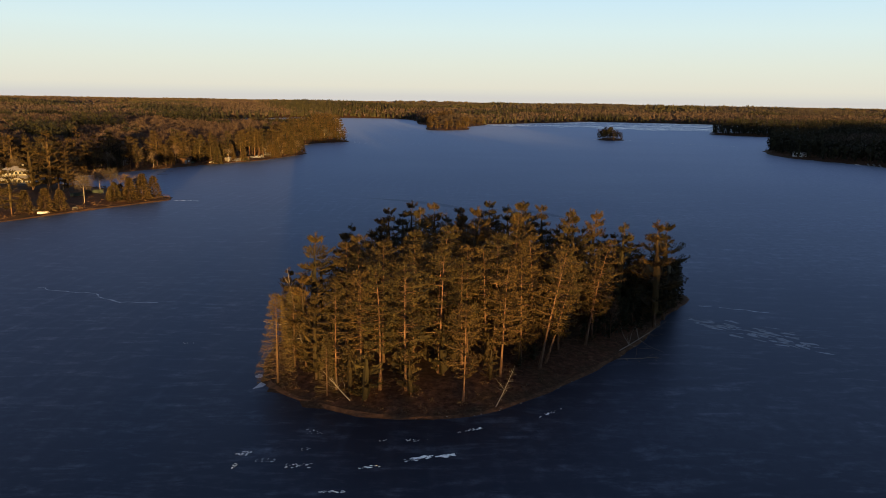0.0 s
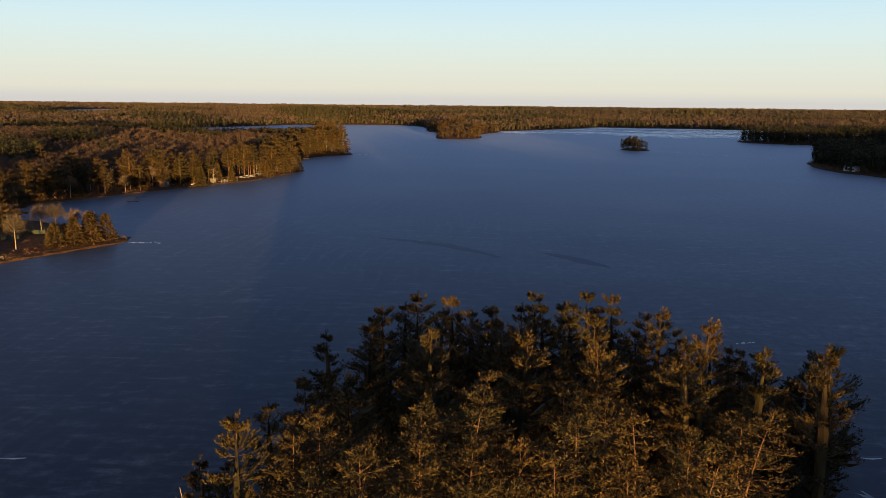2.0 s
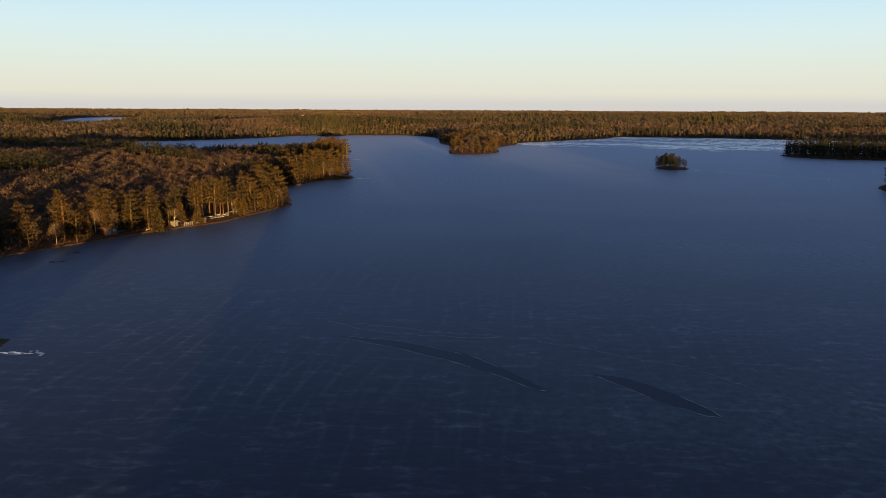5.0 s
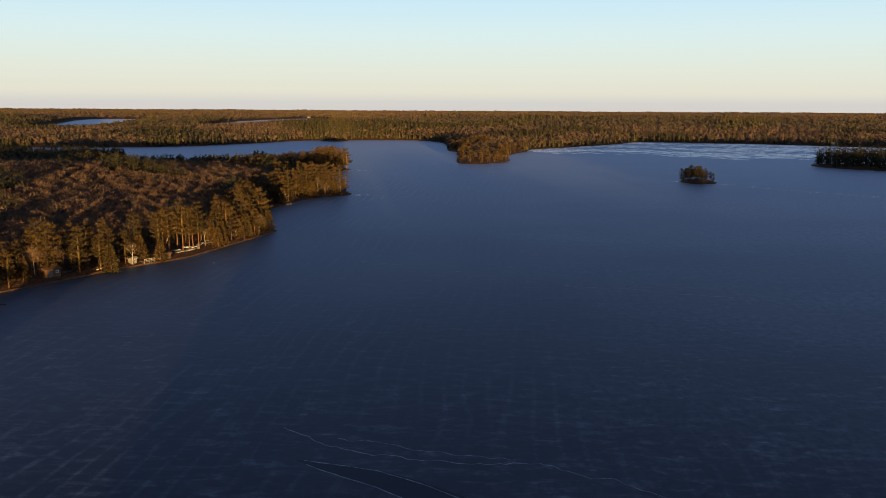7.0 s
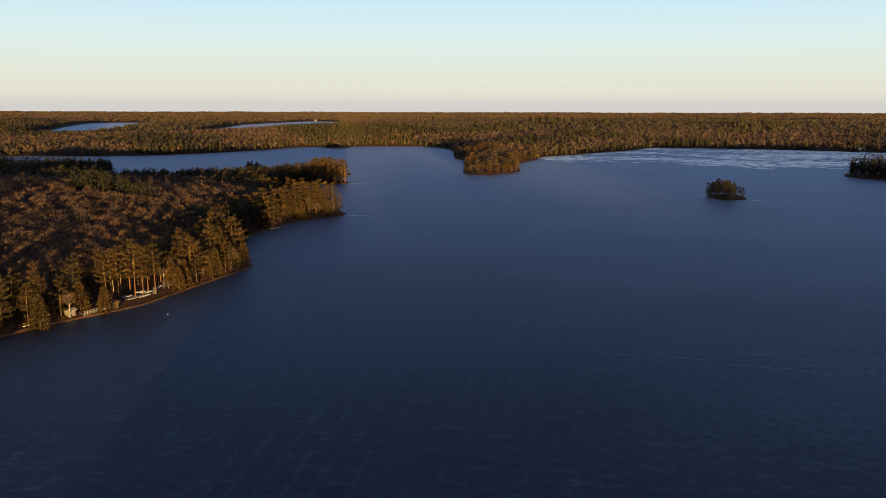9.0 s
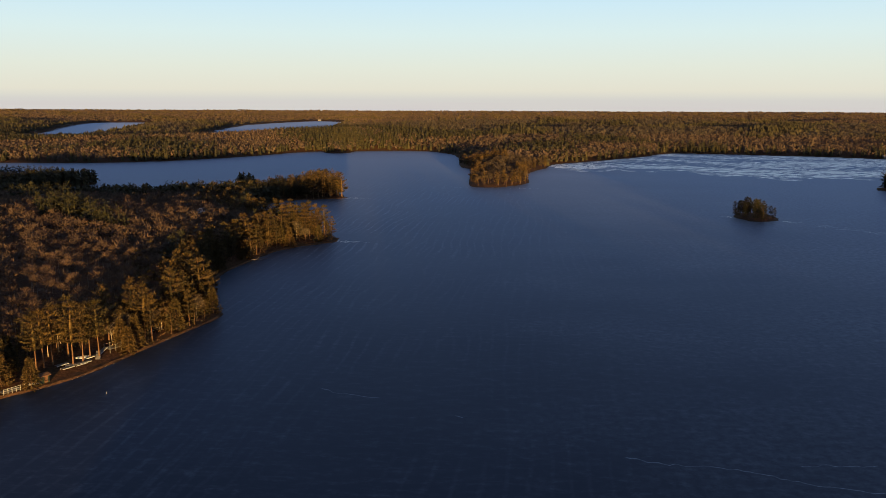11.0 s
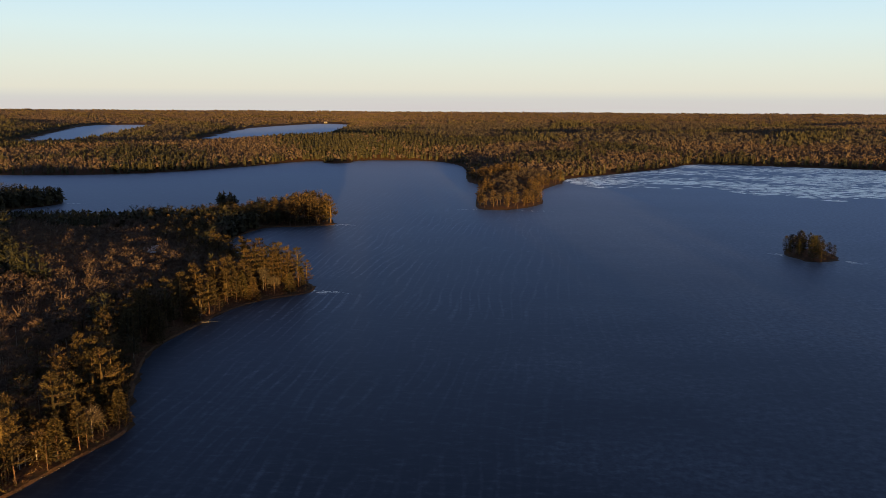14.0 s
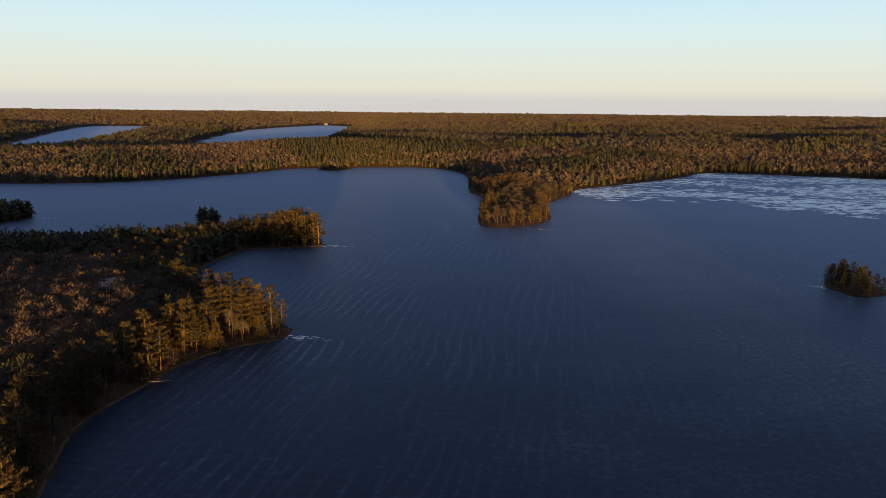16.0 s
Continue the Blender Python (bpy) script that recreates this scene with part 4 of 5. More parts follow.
px, py, pd = scatter(rng, -200, -60, 330, 860, 4.9, lambda x, y, d: west(x, y, d) & (d > 7) & (d < 26 + 8 * (y > 660)) & (rng.uniform(size=x.shape) < 0.75) & ~((np.abs(y - 441) < 16) & (d < 14)))
stand("pine_wood", mid_pines, [BARK, NEEDLES], px, py, rng.uniform(0.45, 0.78, len(px)), rng, "close-set pines behind the shoreline trees", "pine wood")

px, py, pd = scatter(rng, -170, -90, 770, 842, 4.0, lambda x, y, d: (d > 1.2) & (x > -166) & (y > 772))
stand("pine_wood", mid_pines, [BARK, NEEDLES], px, py, rng.uniform(0.58, 0.8, len(px)) + 0.32 * ((px > -125) & (py < 822)), rng, "dense tall pines covering the northern cape", "pine wood")

# the dark needle colour also carries shade from the wood in front
px, py, pd = scatter(rng, -350, -118, 690, 885, 4.2, lambda x, y, d: (d > 0.8) & (d < 46) & (y > 735) & (x > -0.62 * y - 40) & (x < -118 - 30 * (y > 770)))
stand("pine_wood", [[(far_conifer(280 + k, 10, 0.32), 0)] for k in range(5)], [NEEDLES_DARK], px, py, rng.uniform(7.5, 12.0, len(px)), rng, "dense dark conifers along the north bay", "pine wood")

# young growth and brush between the trunks and along the banks
brush_kinds = [template(dome_shape(180 + k, 2.0, 0.9, 14, 0.16, 18, 0.4)[2:], (0,)) for k in range(5)]
px, py, pd = scatter(rng, -24, 50, 86, 164, 1.5, lambda x, y, d: (d > 0.5) & (d < 9) & (np.hypot(x - 1, y - 98) > 4.0))
stand("shore_brush", brush_kinds, [BRUSH], px, py, rng.uniform(0.25, 0.85, len(px)), rng, "low leafless brown brush along the island's bank", "brush")
px, py, pd = scatter(rng, -200, -60, 205, 660, 2.6, lambda x, y, d: (d > 0.8) & (d < 14) & (rng.uniform(size=x.shape) < 0.6) & ~((np.abs(y - 439) < 17) & (d < 9)))
stand("shore_brush", brush_kinds, [BRUSH], px, py, rng.uniform(0.3, 1.0, len(px)), rng, "low leafless brown brush along the west shore", "brush")
px, py, pd = scatter(rng, -200, -60, 205, 650, 1.7, lambda x, y, d: (d > 0.15) & (d < 3.2) & (rng.uniform(size=x.shape) < 0.8) & ~((np.abs(y - 439) < 17)))
stand("shore_brush", brush_kinds, [BRUSH], px, py, rng.uniform(0.4, 1.15, len(px)), rng, "leafless brush overhanging the west shore's waterline", "brush")
px, py, pd = scatter(rng, -260, -60, 320, 870, 5.2, lambda x, y, d: (x < -60) & (d > 0.6) & west(x, y, d + 1) & (d < 34) & (rng.uniform(size=x.shape) < np.where(d < 6, 0.8, 0.45)) & ~((np.abs(y - 439) < 19) & (d < 12)))
young = [template(spruce_shape(190 + k, 6.0, 1.7, 20, 1, 2, 1.0, 0.4), (0, 0, 1)) for k in range(4)]
stand("young_conifer_wood", young, [BARK, NEEDLES_DARK], px, py, rng.uniform(0.5, 1.2, len(px)), rng, "young dark conifers under the shoreline pines", "young wood")

# ---- the eastern shore, dark against the light ----
rng = np.random.default_rng(13)
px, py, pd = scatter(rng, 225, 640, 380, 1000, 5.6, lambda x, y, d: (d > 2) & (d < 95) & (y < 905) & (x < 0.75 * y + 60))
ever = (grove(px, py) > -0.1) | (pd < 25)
# these pines take the darker needles, which add to the shore's shade
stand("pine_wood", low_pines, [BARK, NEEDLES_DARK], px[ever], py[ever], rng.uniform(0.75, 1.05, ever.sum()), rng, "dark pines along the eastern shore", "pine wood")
stand("bare_wood", low_bare, [BARK, TWIGS], px[~ever], py[~ever], rng.uniform(0.8, 1.1, (~ever).sum()), rng, "leafless trees on the eastern land", "bare wood")

# unseen pines added southwards along a low ridge, to shade the eastern wood
px, py, pd = scatter(rng, 270, 560, 120, 445, 6.5, lambda x, y, d: (d > 3) & (d < 110) & (x > 0.75 * y + 60))
stand("pine_wood", [[(far_conifer(270 + k, 9, 0.24), 0)] for k in range(5)], [NEEDLES_DARK], px, py, rng.uniform(13, 18, len(px)), rng, "unseen dark pines added on the southern ridge to shade the eastern shore", "pine wood")
px, py, pd = scatter(rng, 230, 420, 400, 900, 3.4, lambda x, y, d: (d > 0.6) & (d < 12) & (x < 0.75 * y + 60))
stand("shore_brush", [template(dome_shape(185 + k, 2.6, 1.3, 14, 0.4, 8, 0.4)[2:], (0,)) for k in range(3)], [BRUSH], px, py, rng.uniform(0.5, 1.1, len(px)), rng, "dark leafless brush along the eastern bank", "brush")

# ---- the islet ----
# the islet's shade is partly put into its pines' darker needles
islet_pines = [tree_thing("pine_tree", pine_shape(170 + k, 15.0, bare, 4.0, 46, 5, 4, 1.0, 0.32, 0.6, 5, True, 1.9, 0.14, 0.1), (BARK, BARK, NEEDLES_DARK),
                          "ragged pine on the small rocky islet", "pine tree", "pines on the islet") for k, bare in enumerate((0.12, 0.28))]
px, py, pd = scatter(rng, 148, 178, 700, 750, 4.2, lambda x, y, d: d > 0.9)
plant(islet_pines, [(int(rng.integers(0, 2)), float(x), float(y), float(rng.uniform(0, 360)), float(rng.uniform(0.36, 0.64) + 0.1 * (x < 160)), 1.0)
                    for x, y in zip(px, py) if not 159 < x + (y - 720) * 0.15 < 164.5])
bx, by, bd = scatter(rng, 148, 178, 700, 750, 1.8, lambda x, y, d: d > 0.3)
stand("shore_brush", brush_kinds, [BRUSH], bx, by, rng.uniform(0.3, 0.7, len(bx)), rng, "dark brush covering the small islet", "brush")
px, py, pd = scatter(rng, -200, -175, 850, 870, 4.0, lambda x, y, d: d > 1.0)
stand("pine_clump", low_pines, [BARK, NEEDLES_DARK], px, py, rng.uniform(0.35, 0.6, len(px)), rng, "dark little pines on a rock in the bay", "pine clump")

# ---- the wooded country to the horizon ----
rng = np.random.default_rng(14)
far_pines = [[(far_conifer(200 + k, 8, 0.29), 0)] for k in range(8)]
far_bares = [[(far_bare(220 + k, 7, 0.42), 0)] for k in range(8)]
wide_pines = [[(far_conifer(240 + k, 6, 0.26), 0)] for k in range(5)]


def canopy(seed, wide, conifers, flecks=6):
    """A clump of distant canopy: a low heart with sprays of twigs on it, or with pointed tops where it is conifers. In metres."""
    rng = np.random.default_rng(seed)
    s = Shape()
    rim = [(wide * 0.6 * math.cos(a) * rng.uniform(0.7, 1.3), wide * 0.6 * math.sin(a) * rng.uniform(0.7, 1.3), 5.5 + rng.normal() * 0.5) for a in (0.4, 2.5, 4.6)]
    s.add(rim + [(0, 0, 9.5)], [(0, 1, 3), (1, 2, 3), (2, 0, 3)])
    for k in range(flecks):
        a, r = rng.uniform(0, 6.3), wide * 0.62 * math.sqrt(rng.uniform(0, 1))
        x, y, b = math.cos(a) * r, math.sin(a) * r, rng.uniform(0, 6.3)
        w, low = wide * rng.uniform(0.1, 0.2), rng.uniform(6.5, 8.5)
        top = low + (rng.uniform(3.0, 5.5) if conifers else rng.uniform(1.6, 3.4))
        lean = rng.normal(size=2) * (0.3 if conifers else 1.5)
        s.add([(x - math.cos(b) * w, y - math.sin(b) * w, low), (x + math.cos(b) * w, y + math.sin(b) * w, low + rng.normal() * 0.5), (x + lean[0], y + lean[1], top)], [(0, 1, 2)])
    return s


def in_view(x, y):
    return np.abs(x + 60) < 0.6 * y + 60


def headland(x, y):
    return (x > -35) & (x < 125) & (y < 1065)


def country(y0, y1, spacing, pines, bares, h, xr):
    x, y, d = scatter(rng, -xr, xr, y0, y1, spacing, lambda x, y, d: (d > 0.8) & in_view(x, y) & ~((y < 905) & ((x > 150) | (x < -60))) & ~headland(x, y))
    mixed = swell(x * 3.1, y * 2.7) - 0.36 + 0.5 * np.sin(x / 37) * np.sin(y / 61) + 0.9 * np.exp(-(((x + 160) / 230) ** 2 + ((y - 1430) / 190) ** 2))
    green = (mixed + rng.normal(size=len(x)) * 0.25 > 0.15) | ((d < 12) & (rng.uniform(size=len(x)) < 0.5))
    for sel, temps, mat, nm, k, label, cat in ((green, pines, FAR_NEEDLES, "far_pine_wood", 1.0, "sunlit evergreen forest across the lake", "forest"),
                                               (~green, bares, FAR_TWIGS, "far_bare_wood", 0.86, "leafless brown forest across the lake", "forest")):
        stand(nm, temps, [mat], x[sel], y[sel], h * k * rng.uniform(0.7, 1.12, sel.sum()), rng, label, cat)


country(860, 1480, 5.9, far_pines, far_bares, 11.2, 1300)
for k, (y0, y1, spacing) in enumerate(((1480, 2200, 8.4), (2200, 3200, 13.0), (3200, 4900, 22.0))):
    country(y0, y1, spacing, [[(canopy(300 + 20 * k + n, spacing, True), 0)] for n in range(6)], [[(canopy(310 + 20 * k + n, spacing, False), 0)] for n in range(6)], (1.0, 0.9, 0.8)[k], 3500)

# the headland between the two bays, near enough to tell its crowns apart
px, py, pd = scatter(rng, -35, 125, 860, 1065, 4.9, lambda x, y, d: (d > 0.8) & headland(x, y))
ever = (pd < 9) & (rng.uniform(size=len(px)) < 0.7) | (grove(px, py) > 0.75)
stand("pine_wood", mid_pines, [BARK, NEEDLES], px[ever], py[ever], rng.uniform(0.55, 0.85, ever.sum()), rng, "golden sunlit pines rimming the wooded headland", "pine wood")
stand("bare_wood", mid_bare, [BARK, TWIGS], px[~ever], py[~ever], rng.uniform(0.6, 0.85, (~ever).sum()), rng, "leafless russet-brown crowns covering the headland", "bare wood")

# the unseen shore behind the camera; its pines are added to shade the island
px, py, pd = scatter(rng, -700, 700, -900, 300, 12.0, lambda x, y, d: (d > 3) & (d < 170) & ~((x < -60) & (y > 150)) & (np.abs(x) + np.abs(y - 125) > 120))
stand("pine_wood", wide_pines, [FAR_NEEDLES], px, py, rng.uniform(13, 18, len(px)), rng, "unseen pine forest added along the southern shore, shading the island", "forest")
px, py, pd = scatter(rng, -520, -196, -80, 300, 7.5, lambda x, y, d: (d > 3) & (d < 210) & (np.hypot(x - HOUSE[0], y - HOUSE[1]) > 40))
stand("pine_wood", wide_pines, [FAR_NEEDLES], px, py, rng.uniform(8, 12, len(px)), rng, "young pine forest on the land south of the house", "forest")


# ---- buildings, boats and small things on the shores ----
PAINT_WHITE = material("white_paint", plain((0.45, 0.44, 0.42), (0.62, 0.6, 0.57), 1.2), 0.6, 0.3)
TRIM = material("dull_white_trim", plain((0.2, 0.195, 0.185), (0.3, 0.29, 0.275), 1.2), 0.6, 0.3)
PAINT_CREAM = material("cream_siding", plain((0.075, 0.07, 0.06), (0.12, 0.11, 0.095), 1.5), 0.7, 0.2)
PAINT_GREEN = material("green_paint", plain((0.022, 0.036, 0.025), (0.04, 0.06, 0.042), 2.0), 0.7, 0.2)
WOOD_BROWN = material("brown_boards", plain((0.07, 0.036, 0.02), (0.14, 0.075, 0.04), 2.5), 0.8, 0.2)
WOOD_GREY = material("grey_planks", plain((0.08, 0.075, 0.07), (0.16, 0.15, 0.14), 3.0), 0.85, 0.2)
SHINGLE = material("grey_shingles", plain((0.13, 0.12, 0.12), (0.24, 0.225, 0.22), 4.0), 0.9, 0.1)
ALUMINIUM = material("dull_aluminium", plain((0.22, 0.23, 0.25), (0.34, 0.355, 0.38), 2.0), 0.45, 0.5)
STONE = material("pale_field_stone", plain((0.09, 0.08, 0.07), (0.22, 0.195, 0.17), 3.0), 0.9, 0.1)
NETTING = material("green_netting", plain((0.02, 0.026, 0.021), (0.036, 0.046, 0.036), 2.0), 0.8, 0.1)


def pane_material():
    m = bpy.data.materials.new("window_glass")
    m.use_nodes = True
    p = m.node_tree.nodes["Principled BSDF"]
    p.inputs["Base Color"].default_value = (0.02, 0.022, 0.028, 1)
    p.inputs["Roughness"].default_value = 0.08
    p.inputs["IOR"].default_value = 1.5
    return m


GLASS = pane_material()


def mesh_part(name, bm, mat, parent, label=""):
    me = bpy.data.meshes.new(name)
    bm.normal_update()
    bm.to_mesh(me)
    bm.free()
    me.materials.append(mat)
    ob = new(name, me)
    ob.parent = parent
    return tagged(ob, label) if label else ob


def block(name, size, centre, mat, parent, label="", bevel=0.03, turn=0.0):
    bm = bmesh.new()
    bmesh.ops.create_cube(bm, size=1.0)
    bmesh.ops.scale(bm, vec=size, verts=bm.verts)
    if bevel:
        bmesh.ops.bevel(bm, geom=list(bm.edges), offset=min(bevel, min(size) * 0.3), segments=1, affect="EDGES")
    bmesh.ops.transform(bm, matrix=pose(*centre, 0, 0, turn), verts=bm.verts)
    return mesh_part(name, bm, mat, parent, label)


def roof_part(name, wide, deep, rise, eave, base, mat, parent, hip=0.0, thick=0.18):
    """A gabled roof, or a hipped one where hip draws the ridge's ends in."""
    bm = bmesh.new()
    w, d = wide / 2 + eave, deep / 2 + eave
    low = [bm.verts.new(p) for p in ((-w, -d, base), (w, -d, base), (w, d, base), (-w, d, base))]
    mid = [bm.verts.new(p) for p in ((-w, -d, base + thick), (w, -d, base + thick), (w, d, base + thick), (-w, d, base + thick))]
    top = [bm.verts.new(p) for p in ((-w + hip, 0, base + rise + thick), (w - hip, 0, base + rise + thick))]
    bm.faces.new(low[::-1])
    for k in range(4):
        bm.faces.new((low[k], low[(k + 1) % 4], mid[(k + 1) % 4], mid[k]))
    bm.faces.new((mid[0], mid[1], top[1], top[0]))
    bm.faces.new((mid[2], mid[3], top[0], top[1]))
    bm.faces.new((mid[1], mid[2], top[1]))
    bm.faces.new((mid[3], mid[0], top[0]))
    return mesh_part(name, bm, mat, parent)


def window_part(centre, wide, tall, parent, mat=None):
    """A window proud of a wall that looks along -y: frame, then pane."""
    x, y, z = centre
    f = block("window", (wide, 0.1, tall), (x, y, z), mat or PAINT_WHITE, parent, bevel=0.01)
    block("pane", (wide - 0.24, 0.03, tall - 0.24), (x, y - 0.06, z), GLASS, f, bevel=0)
    return f


def level(x, y):
    return float(ground_at(np.array([float(x)]), np.array([float(y)]))[0])


def thing(name, x, y, turn, label, category, group="", lift=0.0):
    root = tagged(new(name), label, category, group)
    root.matrix_basis = pose(x, y, level(x, y) + lift, 0, 0, turn)
    return root


# the two-storey house above the spit
house = thing("house", HOUSE[0] - 4, HOUSE[1] + 1, 22, "cream two-storey lake house with a grey hipped roof and many windows", "house")
block("wall", (13, 8.5, 3.1), (0, 0, 1.35), PAINT_CREAM, house)
roof_part("roof", 13, 8.5, 1.5, 0.7, 2.85, SHINGLE, house, 4.0)
block("upper_wall", (9.4, 6.4, 2.3), (0, 0.3, 4.75), PAINT_CREAM, house)
roof_part("upper_roof", 9.4, 6.4, 1.7, 0.6, 5.85, SHINGLE, house, 3.2)
block("chimney", (0.8, 0.8, 2.0), (3.0, 1.2, 7.4), STONE, house)
for k in range(6):
    window_part((-3.7 + 1.48 * k, -2.95, 4.95), 1.25, 1.3, house, TRIM)
for k in range(7):
    window_part((-5.2 + 1.75 * k, -4.3, 1.7), 1.3, 1.5, house, TRIM)
block("deck", (13.6, 2.6, 0.2), (0, -5.55, 0.25), WOOD_GREY, house)
for k in range(6):
    block("deck_post", (0.14, 0.14, 1.6), (-6.5 + 2.6 * k, -6.7, 0.2), WOOD_GREY, house)
block("deck_rail", (13.4, 0.1, 0.1), (0, -6.7, 1.05), TRIM, house)
house.scale = (0.88, 0.88, 0.88)


def small_house(name, x, y, turn, size, wall_mat, roof_mat, label, category, windows, group="", rise=0.9):
    root = thing(name, x, y, turn, label, category, group)
    w, d, h = size
    block("wall", (w, d, h + 0.6), (0, 0, h / 2 - 0.3), wall_mat, root)
    roof_part("roof", w, d, rise, 0.35, h - 0.02, roof_mat, root)
    for wx, wz, ww, wh in windows:
        window_part((wx, -d / 2 - 0.05, wz), ww, wh, root)
    return root


cottage = small_house("cottage", -139, 419.5, 55, (8, 5, 2.6), PAINT_CREAM, SHINGLE, "low cream cottage with a band of white windows among pines", "cottage", [(-2.6, 1.6, 1.2, 1.1), (-1.2, 1.6, 1.2, 1.1), (0.2, 1.6, 1.2, 1.1), (1.6, 1.6, 1.2, 1.1)])
boathouse = small_house("boathouse", -127.5, 401.5, 60, (4.6, 3.6, 2.3), WOOD_BROWN, WOOD_BROWN, "small brown timber boathouse at the water's edge", "boathouse", [(1.2, 1.4, 0.9, 0.8)], rise=0.5)
block("door", (1.3, 0.08, 1.9), (-0.9, -1.85, 0.95), WOOD_GREY, boathouse, "weathered grey plank door")
shed = small_house("shed", -103.5, 432.5, 58, (2.4, 2.0, 1.6), PAINT_GREEN, WOOD_BROWN, "small dark green storage shed on the bank", "shed", [], rise=0.35)
block("door", (0.9, 0.08, 1.6), (0.3, -1.25, 0.8), WOOD_BROWN, shed, "brown plank door")
hut = small_house("shed", -111.5, 423.5, 58, (2.2, 1.9, 1.5), WOOD_GREY, SHINGLE, "pale grey shore hut beside a railed deck", "shed", [(0.0, 0.95, 0.7, 0.5)], rise=0.5)
small_house("shed", -106, 604, 75, (2.6, 2.0, 1.9), PAINT_WHITE, PAINT_WHITE, "little white shed under the pines of the cape", "shed", [(0, 1.1, 0.7, 0.6)], rise=0.4)
cabin = small_house("cabin", -149, 660, 40, (8, 6, 3.4), WOOD_BROWN, ALUMINIUM, "brown cabin with a pale metal roof deep in the wood", "cabin", [(-2, 1.9, 1.2, 1.1), (2, 1.9, 1.2, 1.1)], rise=2.4)
small_house("boathouse", 243, 520, -62, (7.5, 4.5, 2.5), PAINT_WHITE, SHINGLE, "white boathouse with dark openings on the shaded shore", "boathouse", [(-2.2, 1.2, 1.5, 1.3), (0, 1.2, 1.5, 1.3), (2.2, 1.2, 1.5, 1.3)], rise=0.5)
small_house("cabin", 478, 1206, 0, (8, 5, 2.6), PAINT_CREAM, SHINGLE, "pale cabin on the far northern shore", "cabin", [(-2.4, 1.4, 1.3, 1.1), (0, 1.4, 1.3, 1.1), (2.4, 1.4, 1.3, 1.1)], rise=1.6)
small_house("cabin", -520, 2694, 0, (10, 7, 3.0), PAINT_CREAM, SHINGLE, "pale cabin by the distant second lake", "cabin", [(-3, 1.5, 1.6, 1.2), (3, 1.5, 1.6, 1.2)], "", 1.5)

# railed deck and an open shelter frame
deck = thing("railed_deck", -107.5, 426, 58, "grey plank deck with a white rail by the shore hut", "deck")
block("floor_boards", (4.0, 2.2, 0.15), (0, 0, 0.55), WOOD_GREY, deck)
for k in range(5):
    block("post", (0.1, 0.1, 1.7), (-1.9 + 0.95 * k, -1.05, 0.75), TRIM, deck)
for z in (1.05, 1.5):
    block("rail", (4.0, 0.06, 0.1), (0, -1.13, z), TRIM, deck)
shelter = thing("timber_platform", -97.1, 455.2, 62, "open timber platform with rails above the bank", "platform")
block("floor_boards", (3.6, 2.6, 0.15), (0, 0, 1.0), WOOD_GREY, shelter)
for x in (-1.7, 0, 1.7):
    for y in (-1.2, 1.2):
        block("post", (0.12, 0.12, 2.4), (x, y, 1.0), WOOD_GREY, shelter)
for y in (-1.3, 1.3):
    block("rail", (3.6, 0.06, 0.12), (0, y, 1.95), WOOD_GREY, shelter)

# dock sections hauled out for the winter
dock = thing("dock_section", -101.7, 440.6, 60, "silver dock section hauled out on the bank", "dock section", "stored dock sections", 0.25)
for y in (-0.55, 0.55):
    block("side_rail", (3.2, 0.1, 0.18), (0, y, 0), ALUMINIUM, dock)
for k in range(8):
    block("plank", (0.36, 1.2, 0.05), (-1.4 + 0.4 * k, 0, 0.12), WOOD_GREY, dock, bevel=0.008)
for x, y, turn, tip in ((-103.7, 441.7, 58, 0), (-101.7, 442.7, 35, 0), (-99.8, 443.6, 62, 0), (-99.9, 447.6, 20, 14), (-98.4, 449.7, 110, 26), (-98.8, 452.7, 75, 18), (-99.4, 444.8, 55, 0), (-117.5, 413, 10, 20), (-116, 415, 25, 28)):
    copy_thing(dock, pose(x, y, level(x, y) + 0.25 + 0.7 * math.sin(radians(tip)), 0, -tip, turn))
for x, y, turn in ((257, 461, 115), (258.5, 457.5, 115), (260, 454, 120)):
    tagged(copy_thing(dock, pose(x, y, level(x, y) + 0.9, 0, -35, turn)), "silver dock section leaning on the shaded eastern bank", group="eastern dock sections")


def hull(name, x, y, turn, long, wide, tall, mat, label, category, group=""):
    """A small open boat turned keel up, or a canoe."""
    bm = bmesh.new()
    rings = []
    for k in range(9):
        u = -1 + k / 4
        r = max(0.04, (1 - abs(u) ** 2.4)) * wide / 2
        h = tall * (0.75 + 0.25 * (1 - u * u))
        rings.append([bm.verts.new((u * long / 2, r * math.cos(a), h * max(0.0, math.sin(a)))) for a in np.linspace(0, math.pi, 7)])
    for a, b2 in zip(rings, rings[1:]):
        for k in range(6):
            bm.faces.new((a[k], b2[k], b2[k + 1], a[k + 1]))
    bm.faces.new(rings[0])
    bm.faces.new(rings[-1][::-1])
    root = thing(name, x, y, turn, label, category, group, 0.05)
    mesh_part("hull", bm, mat, root)
    block("keel", (long * 0.9, 0.06, 0.06), (0, 0, tall), mat, root)
    return root


hull("rowing_boat", -116, 234.5, 50, 3.6, 1.4, 0.6, PAINT_WHITE, "white rowing boat turned keel up on the bank", "boat")
hull("rowing_boat", 254, 468, 118, 4.6, 1.7, 0.8, PAINT_WHITE, "white boat laid up on the eastern bank", "boat")
hull("canoe", -125, 406, 58, 4.6, 0.9, 0.4, PAINT_GREEN, "green canoe turned over beside the boathouse", "canoe")
hull("canoe", -105, 430.5, 30, 4.2, 0.8, 0.35, ALUMINIUM, "silver canoe turned over by the green shed", "canoe")

